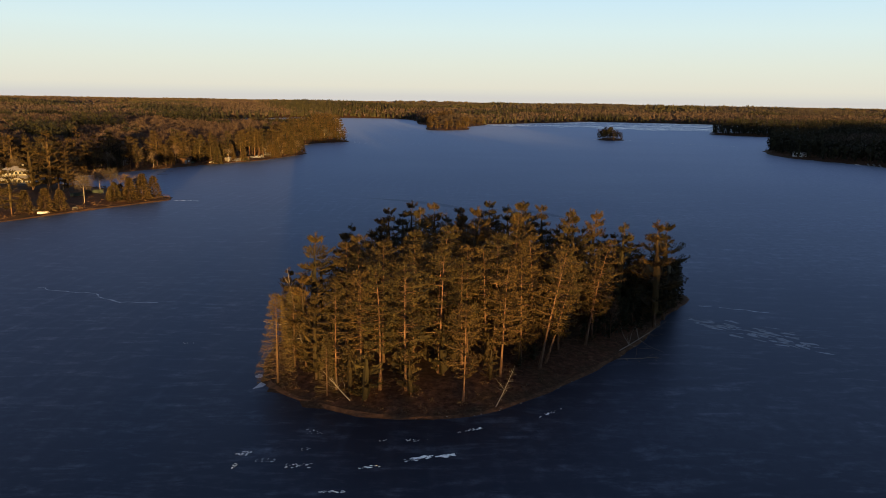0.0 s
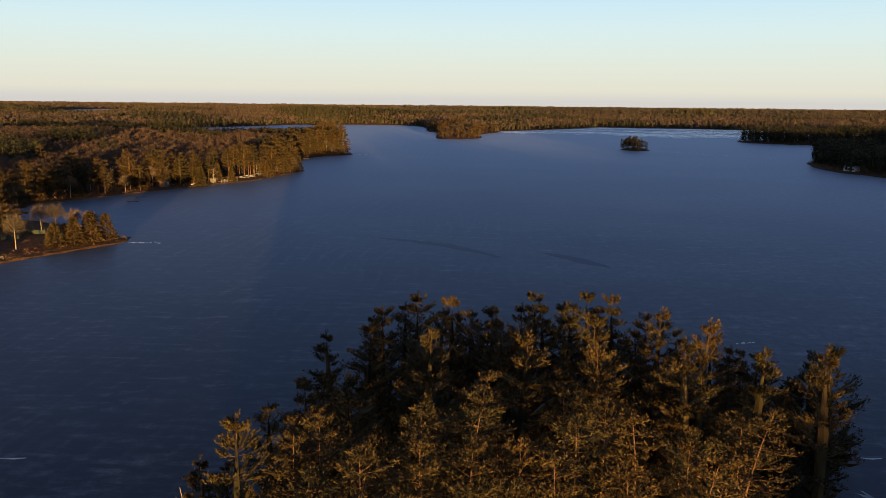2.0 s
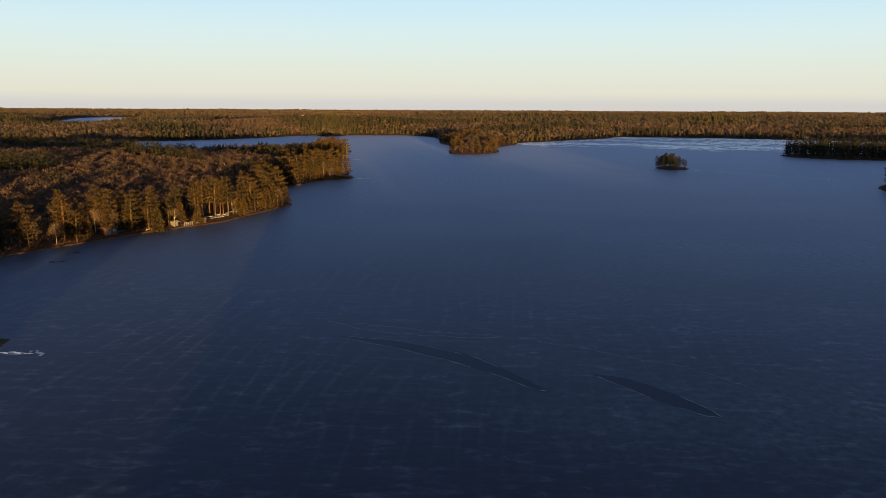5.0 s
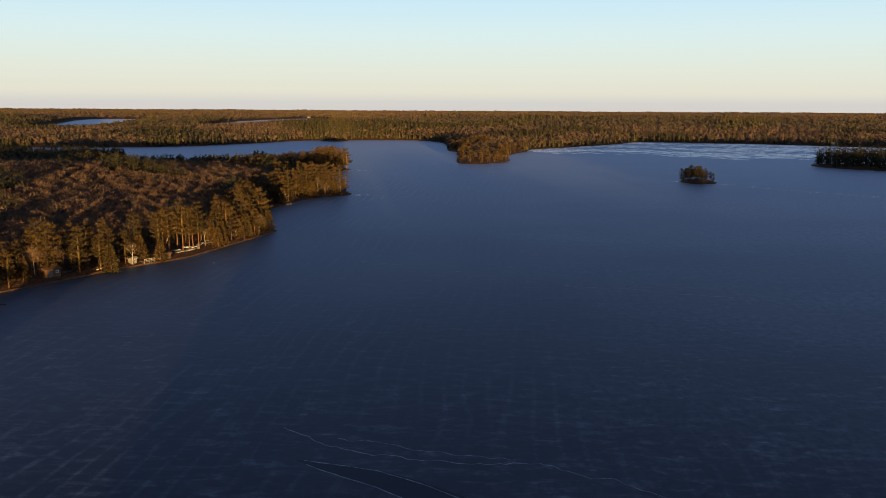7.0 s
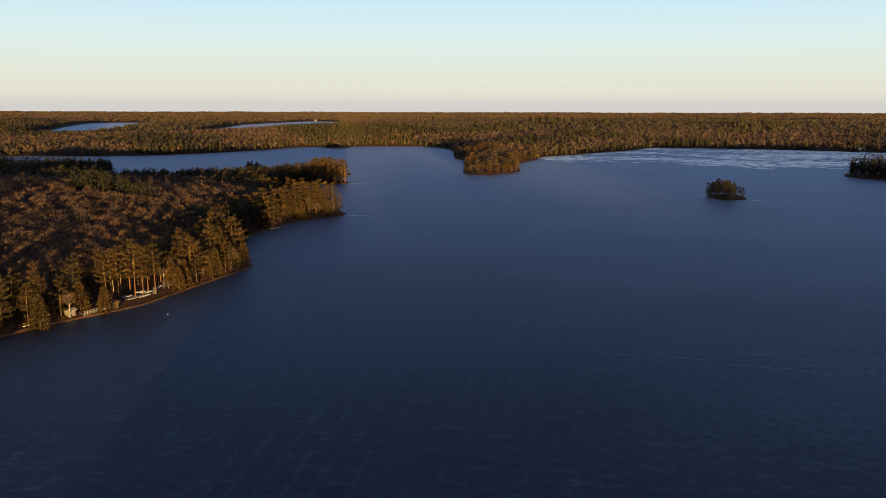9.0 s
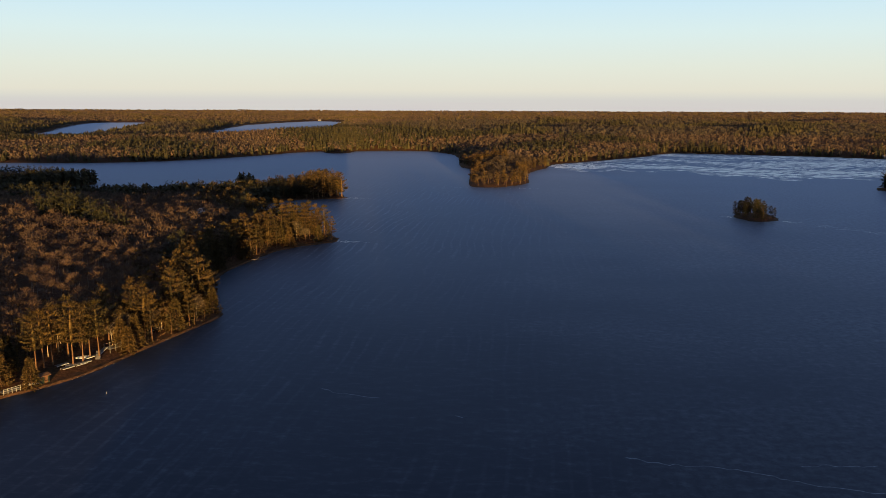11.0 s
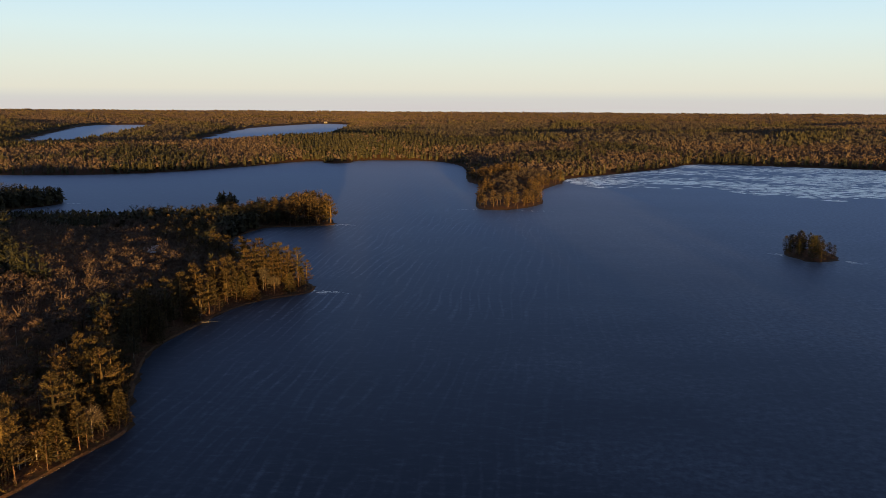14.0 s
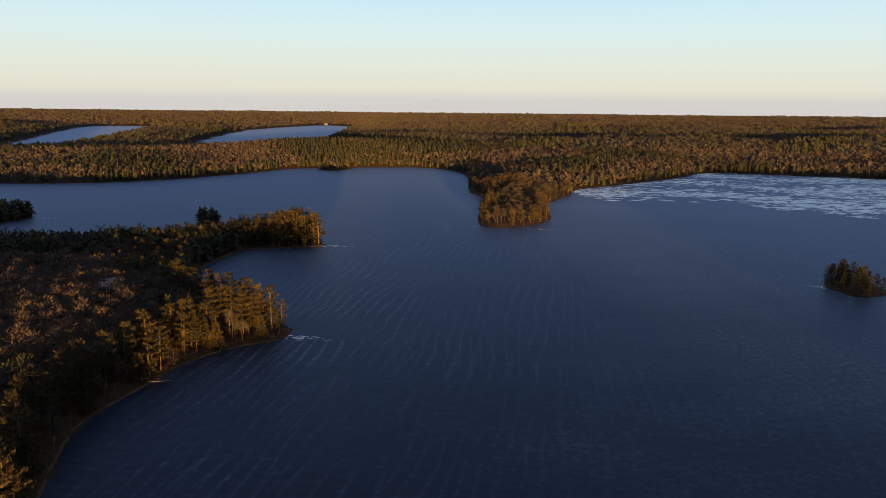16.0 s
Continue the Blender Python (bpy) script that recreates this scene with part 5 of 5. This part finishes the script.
hull("rowing_boat", -101.5, 447.8, 30, 3.4, 1.4, 0.55, ALUMINIUM, "silver rowing boat turned keel up among the stored dock sections", "boat")
rails = thing("timber_rail", -93.1, 471.3, 66, "low weathered rail of poles above the bank", "rail")
for k in range(4):
    block("post", (0.12, 0.12, 1.5), (-2.4 + 1.6 * k, 0, 0.55), DEADWOOD, rails)
for z in (0.6, 1.15):
    block("pole", (5.2, 0.1, 0.1), (0, -0.1, z), DEADWOOD, rails)

buoy = tagged(new("buoy"), "small white mooring buoy frozen into the lake", "buoy")
buoy.matrix_basis = pose(-85.3, 427.5, 0)
bm = bmesh.new()
bmesh.ops.create_uvsphere(bm, u_segments=14, v_segments=9, radius=0.12)
bmesh.ops.translate(bm, vec=(0, 0, 0.12), verts=bm.verts)
mesh_part("float", bm, TRIM, buoy)
bm = bmesh.new()
bmesh.ops.create_cone(bm, cap_ends=True, segments=10, radius1=0.06, radius2=0.04, depth=0.16)
bmesh.ops.translate(bm, vec=(0, 0, 0.4), verts=bm.verts)
mesh_part("neck", bm, PAINT_WHITE, buoy)

# benches and a table on the bank below the lawn
for x, y, turn in ((-118, 234, 40), (-110.5, 243, 55), (-95.5, 475.5, 65), (-93, 480.5, 70)):
    bench = thing("bench", x, y, turn, "weathered plank bench facing the lake", "bench", "shore benches")
    block("seat", (1.8, 0.4, 0.06), (0, 0, 0.45), WOOD_GREY, bench)
    block("backrest", (1.8, 0.06, 0.35), (0, 0.22, 0.75), WOOD_GREY, bench)
    for lx in (-0.75, 0.75):
        block("leg", (0.08, 0.4, 0.5), (lx, 0, 0.2), WOOD_GREY, bench)

# netting fence on the spit
fence = thing("netting_fence", -116, 265, 0, "sagging green netting fence across the spit's lawn", "fence")
corners = [(-4.5, -3.5), (-1, -1.2), (-3.5, 6), (2.2, 6.5)]
for (ax, ay), (bx, by) in zip(corners, corners[1:]):
    span, turn = math.hypot(bx - ax, by - ay), math.degrees(math.atan2(by - ay, bx - ax))
    block("netting", (span, 0.02, 1.2), ((ax + bx) / 2, (ay + by) / 2, 0.65), NETTING, fence, bevel=0, turn=turn)
for x, y in corners:
    block("post", (0.09, 0.09, 1.6), (x, y, 0.6), WOOD_GREY, fence)

# fallen and dead wood
def dead_tree(name, x, y, turn, tip, long, label, seed, forks=9, thick=0.16):
    """A bare fallen or standing dead trunk with broken boughs."""
    r = np.random.default_rng(seed)
    s = Shape()
    line = [np.array([0.12 * long * 0.1 * math.sin(3 * u), 0.1 * math.cos(2.3 * u + seed), long * u]) for u in np.linspace(0, 1, 6)]
    tube(s, line, [thick * (1 - 0.85 * u) for u in np.linspace(0, 1, 6)], 6)
    for k in range(forks):
        u = r.uniform(0.25, 0.95)
        p = line[int(u * 5)]
        w = r.normal(size=3) * (0.7, 0.7, 0.25) + (0, 0, 0.6)
        w /= np.linalg.norm(w)
        ln = long * r.uniform(0.14, 0.34) * (1.15 - u)
        q2 = p + w * ln
        q3 = q2 + (w + r.normal(size=3) * 0.5) * ln * 0.6
        tube(s, [p, q2, q3], [thick * 0.4 * (1.1 - u), thick * 0.22, 0.012], 4)
    root = tagged(new(name), label, "dead tree")
    root.matrix_basis = pose(x, y, level(x, y) + 0.12, 0, 0, turn) @ pose(0, 0, 0, 0, tip, 0)
    part("trunk", s, DEADWOOD, root)
    return root


dead_tree("fallen_tree", -9.5, 93.8, 150, 55, 5.5, "bleached fallen tree with spread boughs on the island's bank", 1, 18, 0.09)
dead_tree("fallen_tree", 7.8, 93.2, 55, 48, 6.0, "grey dead tree leaning off the island's bank", 2, 14, 0.07)
dead_tree("fallen_tree", 27.5, 114.5, 15, 62, 8.5, "bleached dead tree reaching out over the ice", 3, 18, 0.08)
dead_tree("fallen_tree", 26.5, 111.5, -20, 80, 6.5, "thin dead tree lying on the ice at the island's edge", 4, 16, 0.05)
dead_tree("dead_snag", -17.2, 108.0, 200, 10, 12.5, "pale dead snag with a hooked top", 5, 14)
dead_tree("dead_snag", -99, 584, 300, 42, 8.0, "pale dead tree leaning over the cove's ice", 6, 10)
dead_tree("fallen_tree", -98.5, 517, 10, 40, 9.0, "grey dead tree leaning from the dark cove shore", 7, 12)
dead_tree("fallen_tree", -97, 579, 5, 86, 7.0, "dark log lying out on the ice of the cove", 8, 3, 0.2)
dead_tree("fallen_tree", -75, 613.5, 0, 87, 8.0, "dark log lying on the ice off the cape", 9, 3, 0.2)


# ---- stones ----
def stones(name, spots, label):
    r = np.random.default_rng(31)
    s = Shape()
    heights = ground_at(np.array([k[0] for k in spots]), np.array([k[1] for k in spots]))
    for (x, y, size), z in zip(spots, heights):
        a = r.uniform(0, 6)
        v = np.array([(1, 0, 0), (0.3, 0.9, 0), (-0.8, 0.5, 0), (-0.7, -0.6, 0), (0.4, -0.9, 0), (0.5, 0.2, 0.7), (-0.4, 0.1, 0.8), (0, -0.4, 0.65)]) * size * r.uniform(0.75, 1.2, (8, 1))
        c, n = math.cos(a), math.sin(a)
        v = np.stack([v[:, 0] * c - v[:, 1] * n + x, v[:, 0] * n + v[:, 1] * c + y, v[:, 2] * 0.8 + z - 0.06], 1)
        s.add(v, [(0, 1, 5), (1, 6, 5), (1, 2, 6), (2, 3, 6), (3, 7, 6), (3, 4, 7), (4, 0, 7), (0, 5, 7), (5, 6, 7)])
    return tagged(new(name, tri_mesh(name, *s.arrays(), [STONE])), label, "stones", kind="stuff")


r = np.random.default_rng(30)
coast = LAKE[(LAKE[:, 0] < -60) & (LAKE[:, 1] > 205) & (LAKE[:, 1] < 640) & (LAKE[:, 0] > -160)]
spots = []
for (ax, ay), (bx, by) in zip(coast, coast[1:]):
    if math.hypot(bx - ax, by - ay) < 30:
        many = int(math.hypot(bx - ax, by - ay) * (3.0 if 415 < ay < 478 else 0.7))
        spots += [(ax + (bx - ax) * u + r.normal() * 0.3, ay + (by - ay) * u + r.normal() * 0.3, r.uniform(0.1, 0.3)) for u in r.uniform(0, 1, many)]
stones("shore_stones", spots, "pale field stones along the west shore's waterline")
spots = []
for (ax, ay), (bx, by) in zip(ISLANDS[0], np.roll(ISLANDS[0], -1, 0)):
    many = int(math.hypot(bx - ax, by - ay) * 1.6)
    spots += [(ax + (bx - ax) * u + r.normal() * 0.3, ay + (by - ay) * u + r.normal() * 0.3, r.uniform(0.08, 0.24)) for u in r.uniform(0, 1, many)]
stones("shore_stones", spots, "small stones along the island's waterline")
stones("shore_stones", [(float(x), float(y), float(k)) for x, y, k in zip(r.uniform(-257, -246, 14), r.uniform(854, 859, 14), r.uniform(0.4, 1.3, 14))], "dark rocks breaking the ice in the north bay")


# ---- the low eroded bank along the waterlines ----
SAND = material("sandy_bank", plain((0.028, 0.015, 0.009), (0.11, 0.06, 0.032), 1.4), 0.95, 0.1)


def shore_bank(line, tall, label, closed=False):
    """A low sandy face above the ice, easing back into the forest floor."""
    r = np.random.default_rng(35)
    p = np.array(line, float)
    steps = np.concatenate([[0], np.cumsum(np.hypot(*np.diff(p, axis=0).T))])
    at = np.arange(0, steps[-1], 2.2)
    x, y = np.interp(at, steps, p[:, 0]), np.interp(at, steps, p[:, 1])
    dx, dy = np.gradient(x), np.gradient(y)
    ln = np.hypot(dx, dy) + 1e-9
    nx2, ny2 = -dy / ln, dx / ln
    flip = np.where(shore_of(x + nx2 * 1.5, y + ny2 * 1.5) > shore_of(x - nx2 * 1.5, y - ny2 * 1.5), 1, -1)
    nx2, ny2 = nx2 * flip, ny2 * flip
    rise = tall * r.uniform(0.55, 1.2, len(at))
    rows = []
    for inland, z in ((-0.25 + r.normal(size=len(at)) * 0.12, np.full(len(at), -0.03)), (0.3 + r.normal(size=len(at)) * 0.1, rise * 0.8), (0.5, rise), (2.4, None)):
        qx, qy = x + nx2 * inland, y + ny2 * inland
        rows.append(np.stack([qx, qy, ground_at(qx, qy) - 0.05 if z is None else z], 1))
    n = len(at)
    k = np.arange(n - 1)
    tris = np.concatenate([np.concatenate([np.stack([k + a * n, k + 1 + a * n, k + 1 + (a + 1) * n], 1), np.stack([k + a * n, k + 1 + (a + 1) * n, k + (a + 1) * n], 1)]) for a in range(3)])
    slot = np.repeat([0, 0, 1], 2 * (n - 1))
    return tagged(new("bank", tri_mesh("bank", np.concatenate(rows), tris, [SAND, GROUND], slot)), label, "bank", kind="structure")


loop = np.concatenate([ISLANDS[0], ISLANDS[0][:1]])
shore_bank(loop, 0.26, "low reddish earth bank round the wooded island")
start, stop = [int(np.argmin(np.hypot(LAKE[:, 0] - x, LAKE[:, 1] - y))) for x, y in ((-140, 198), (-97, 800))]
shore_bank(LAKE[start:stop], 0.42, "low eroded sandy bank along the western shore")

# ---- snow, frost and cracks on the ice ----
def flakes(name, spots, mat, label, lift=0.02, seed=40):
    """Ragged flat pieces at (x, y, long, wide, turn), each a fan with an uneven rim."""
    r = np.random.default_rng(seed)
    s = Shape()
    for x, y, long, wide, turn in spots:
        n = int(r.integers(9, 15))
        a = np.sort(r.uniform(0, 6.283, n))
        k = r.uniform(0.45, 1.1, n)
        px, py = np.cos(a) * long / 2 * k, np.sin(a) * wide / 2 * k
        c, q = math.cos(radians(turn)), math.sin(radians(turn))
        v = np.stack([px * c - py * q + x, px * q + py * c + y, np.full(n, lift)], 1)
        v = np.concatenate([v, [(x, y, lift + 0.01)]])
        s.add(v, [(i2, (i2 + 1) % n, n) for i2 in range(n)])
    return tagged(new(name, tri_mesh(name, *s.arrays(), [mat])), label, "snow patches", kind="stuff")


def crumbs(r, x, y, long, wide, turn, many, size):
    c, q = math.cos(radians(turn)), math.sin(radians(turn))
    out = []
    for _ in range(many):
        u, w = r.uniform(-0.5, 0.5) * long, r.normal() * 0.3 * wide
        k = size * r.uniform(0.3, 1.3)
        out.append((x + u * c - w * q, y + u * q + w * c, k * 1.8, k * 0.7, turn + r.normal() * 12))
    return out


r = np.random.default_rng(41)
spots = []
for x, y, long, wide, turn, many, size in ((0.6, 80.7, 4.6, 0.7, 12, 34, 0.42), (-1.6, 80.0, 1.8, 0.5, 20, 12, 0.3), (14, 92, 6, 0.25, 42, 16, 0.3), (4.5, 87.2, 3, 0.5, 25, 12, 0.3), (-9, 73.3, 2.2, 0.5, 5, 16, 0.28), (-19, 81, 0.8, 1.2, 80, 10, 0.3), (-19.4, 78.2, 0.8, 0.8, 40, 8, 0.25),
                                           (-13, 78.4, 2.6, 0.9, 5, 26, 0.2), (-6, 78.3, 2.6, 0.4, 5, 16, 0.26), (-2.5, 84.5, 6, 0.4, 4, 20, 0.16), (-12.5, 86.5, 2, 1.2, 10, 14, 0.16), (-16.5, 79.5, 2.2, 0.8, 0, 14, 0.15),
                                           (-13, 82.0, 1.6, 0.6, 20, 10, 0.14), (-35.5, 116.5, 2.5, 0.3, 4, 6, 0.2)):
    spots += crumbs(r, x, y, long, wide, turn, many, size)
for x, y, k in ((-1, 190, 1.6), (0.3, 185, 1.0), (3, 181, 1.6), (8, 182, 1.5), (11, 183.5, 0.9), (5.5, 176, 1.0), (-1.5, 180, 0.6), (51, 184, 1.4), (2, 176, 0.8)):
    spots += crumbs(r, x, y, 2.6 * k, 1.2 * k, 10, 12, 0.24 * k)
flakes("snow_crumbs", spots, SNOW, "broken white snow crusts on the dark ice round the island")

spots = [(-21.5, 100.0, 3.4, 1.6, 70), (-22.5, 103, 2.4, 1.4, 100)]
fan = []
for k in range(70):
    u = r.uniform(0, 1)
    fan.append((44 + 15 * u + r.normal() * 0.8, 131 - 12 * u + r.normal() * 1.3 * (1 + u), r.uniform(1.2, 4), r.uniform(0.4, 1.3), -38 + r.normal() * 15))
flakes("frost_patches", fan, THIN, "faint frost fan off the island's lee bank", 0.012, 45)
for x, y, sx, sy, n in ((-62, 624, 7, 2.0, 12), (-87, 791, 9, 2.2, 14), (-84, 271, 6, 1.2, 10), (145, 722, 4, 3, 10), (178, 703, 5, 2, 10), (-300, 866, 9, 1.5, 8), (-17, 866, 8, 2, 8), (30, 862, 10, 2, 8)):
    spots += [(x + r.normal() * sx * 0.6, y + r.normal() * sy * 0.6, r.uniform(1, 4), r.uniform(0.5, 1.4), r.normal() * 20) for _ in range(n)]
for k in range(70):
    u = r.uniform(0, 1)
    spots.append((185 + 60 * u + r.normal() * 2, 690 - 55 * u + r.normal() * 4, r.uniform(2, 7), r.uniform(0.4, 1.1), -38 + r.normal() * 14))
flakes("frost_patches", spots, FROST, "thin pale frost fans on the ice by capes and islands", 0.014, 42)

bits = []
for x, y, sx, sy, n in ((-65, 625.5, 6, 2.0, 22), (-88, 791.5, 9, 2.4, 24), (-86, 270.5, 3, 0.5, 8), (146.5, 721, 1.5, 3, 9), (175, 705, 3, 1.2, 7), (32, 863, 8, 1.2, 8), (-14, 868, 6, 1.2, 6), (-298, 866, 7, 1, 6)):
    bits += [(x + r.normal() * sx * 0.6, y + r.normal() * sy * 0.6, r.uniform(0.8, 3.2), r.uniform(0.3, 0.8), r.normal() * 14) for _ in range(n)]
bits += [(185 + 60 * u + r.normal() * 2, 690 - 55 * u + r.normal() * 3, r.uniform(0.8, 2.6), r.uniform(0.3, 0.7), -38 + r.normal() * 14) for u in r.uniform(0, 1, 26)]
flakes("snow_crumbs", bits, SNOW, "white snow crusts caught off the capes and the islet", 0.022, 46)

# dark weed and rock showing through the ice of the bay below the house
flakes("weed_patches", [(-124, 356, 5, 2.4, 10), (-121.5, 357.5, 3, 1.6, 30), (-124, 371, 4, 2, 0), (-126.5, 369, 2.4, 1.4, 40)], GROUND, "dark weed and rock showing in the bay's ice", 0.016, 44)

# wind-packed snow over the north-eastern bay
x, y = r.uniform(70, 640, 15000), r.uniform(880, 1285, 15000)
d = shore_of(x, y)
edge = 1040 - 0.42 * (x - 80) + 18 * np.sin(x / 23) + 10 * np.sin(x / 9.0)
keep = (d < -2) & (y > edge) & (r.uniform(size=x.size) < np.clip(0.6 + 0.5 * np.sin(y / 17 + x / 70 + 1.3 * np.sin(x / 38)) + 0.4 * np.sin(x / 47 - y / 60), 0.12, 1))
spots = [(float(a), float(b), float(l), float(w), float(t)) for a, b, l, w, t in zip(x[keep], y[keep], r.uniform(3, 18, keep.sum()), r.uniform(1.2, 6.5, keep.sum()), -10 + r.normal(size=keep.sum()) * 14)]
flakes("snow_field", spots, SNOW, "long streaks of wind-packed snow over the frozen bay", 0.025, 43)


def streak(name, points, width, mat, label, seed, wander=0.5, breaks=0.2):
    """A crack or ridge line: a thin wandering ribbon with gaps."""
    r = np.random.default_rng(seed)
    p = np.array(points, float)
    steps = np.concatenate([[0], np.cumsum(np.hypot(*np.diff(p, axis=0).T))])
    at = np.arange(0, steps[-1], 0.8 + width)
    x, y = np.interp(at, steps, p[:, 0]), np.interp(at, steps, p[:, 1])
    drift = np.cumsum(r.normal(size=len(at)) * 0.16) * wander
    drift -= np.linspace(drift[0], drift[-1], len(at))
    dx, dy = np.gradient(x), np.gradient(y)
    ln = np.hypot(dx, dy) + 1e-9
    x, y = x - dy / ln * drift, y + dx / ln * drift
    w = width * r.uniform(0.25, 1.2, len(at))
    s = Shape()
    gap = False
    for k in range(len(at) - 1):
        if r.uniform() < 0.12:
            gap = r.uniform() < breaks
        if gap:
            continue
        n0, n1 = np.array([-dy[k], dx[k]]) / ln[k], np.array([-dy[k + 1], dx[k + 1]]) / ln[k + 1]
        a, b2 = np.array([x[k], y[k]]), np.array([x[k + 1], y[k + 1]])
        s.add([(*(a - n0 * w[k] / 2), 0.012), (*(a + n0 * w[k] / 2), 0.012), (*(b2 + n1 * w[k + 1] / 2), 0.012), (*(b2 - n1 * w[k + 1] / 2), 0.012)], [(0, 2, 1), (0, 3, 2)])
    return tagged(new(name, tri_mesh(name, *s.arrays(), [mat])), label, "ice crack", kind="stuff")


CRACK = "pale refrozen crack wandering across the dark ice"
LEAD_ONE = [(-24, 284), (-12, 281), (-4, 277), (3, 272), (9, 264), (14, 256), (15.5, 253.5), (13, 254), (6, 262), (-2, 269), (-12, 276), (-24, 283)]
LEAD_TWO = [(24.5, 262.5), (30, 260.5), (36, 254), (40.5, 247), (41.5, 243.5), (39, 244), (33, 250), (28, 257), (24.5, 262)]
for lead in (LEAD_ONE, LEAD_TWO):
    rim = rounded(lead, 3)
    rim = np.concatenate([rim, rim[:1]])
    half = len(rim) // 2
    rows = [np.append(rim[k], 0.008) for k in range(half + 1)] + [np.append(rim[-1 - k], 0.008) for k in range(half + 1)]
    faces = [t3 for k in range(half) for t3 in ((k, half + 2 + k, k + 1), (k, half + 1 + k, half + 2 + k))]
    tagged(new("clear_ice", tri_mesh("clear_ice", rows, faces, [CLEAR])), "dark clear ice over a refrozen opening in the lake", "ice", kind="stuff")
streak("ice_crack", LEAD_ONE, 0.13, FROST, "pale rim of a refrozen opening in the ice", 50, 0.3, 0.35)
streak("ice_crack", LEAD_TWO, 0.14, FROST, "pale rim of a refrozen opening in the ice", 51, 0.3, 0.35)
for k, (points, width) in enumerate([([(-36, 434), (5, 414), (40, 402), (75, 402), (119, 397), (168, 392), (230, 393)], 0.24), ([(30, 402), (50, 397), (65, 393), (84, 388)], 0.22), ([(-30, 296), (-8, 287), (12, 284)], 0.2),
                                     ([(-74, 148), (-64, 143), (-55, 137.5), (-36, 137), (-26, 136)], 0.34), ([(-20, 292), (10, 288), (40, 268), (52, 255)], 0.14), ([(48, 141), (56, 139), (68, 133)], 0.4)]):
    streak("ice_crack", points, width, FROST if width > 0.33 else THIN, CRACK, 60 + k, 2.2, 0.5)
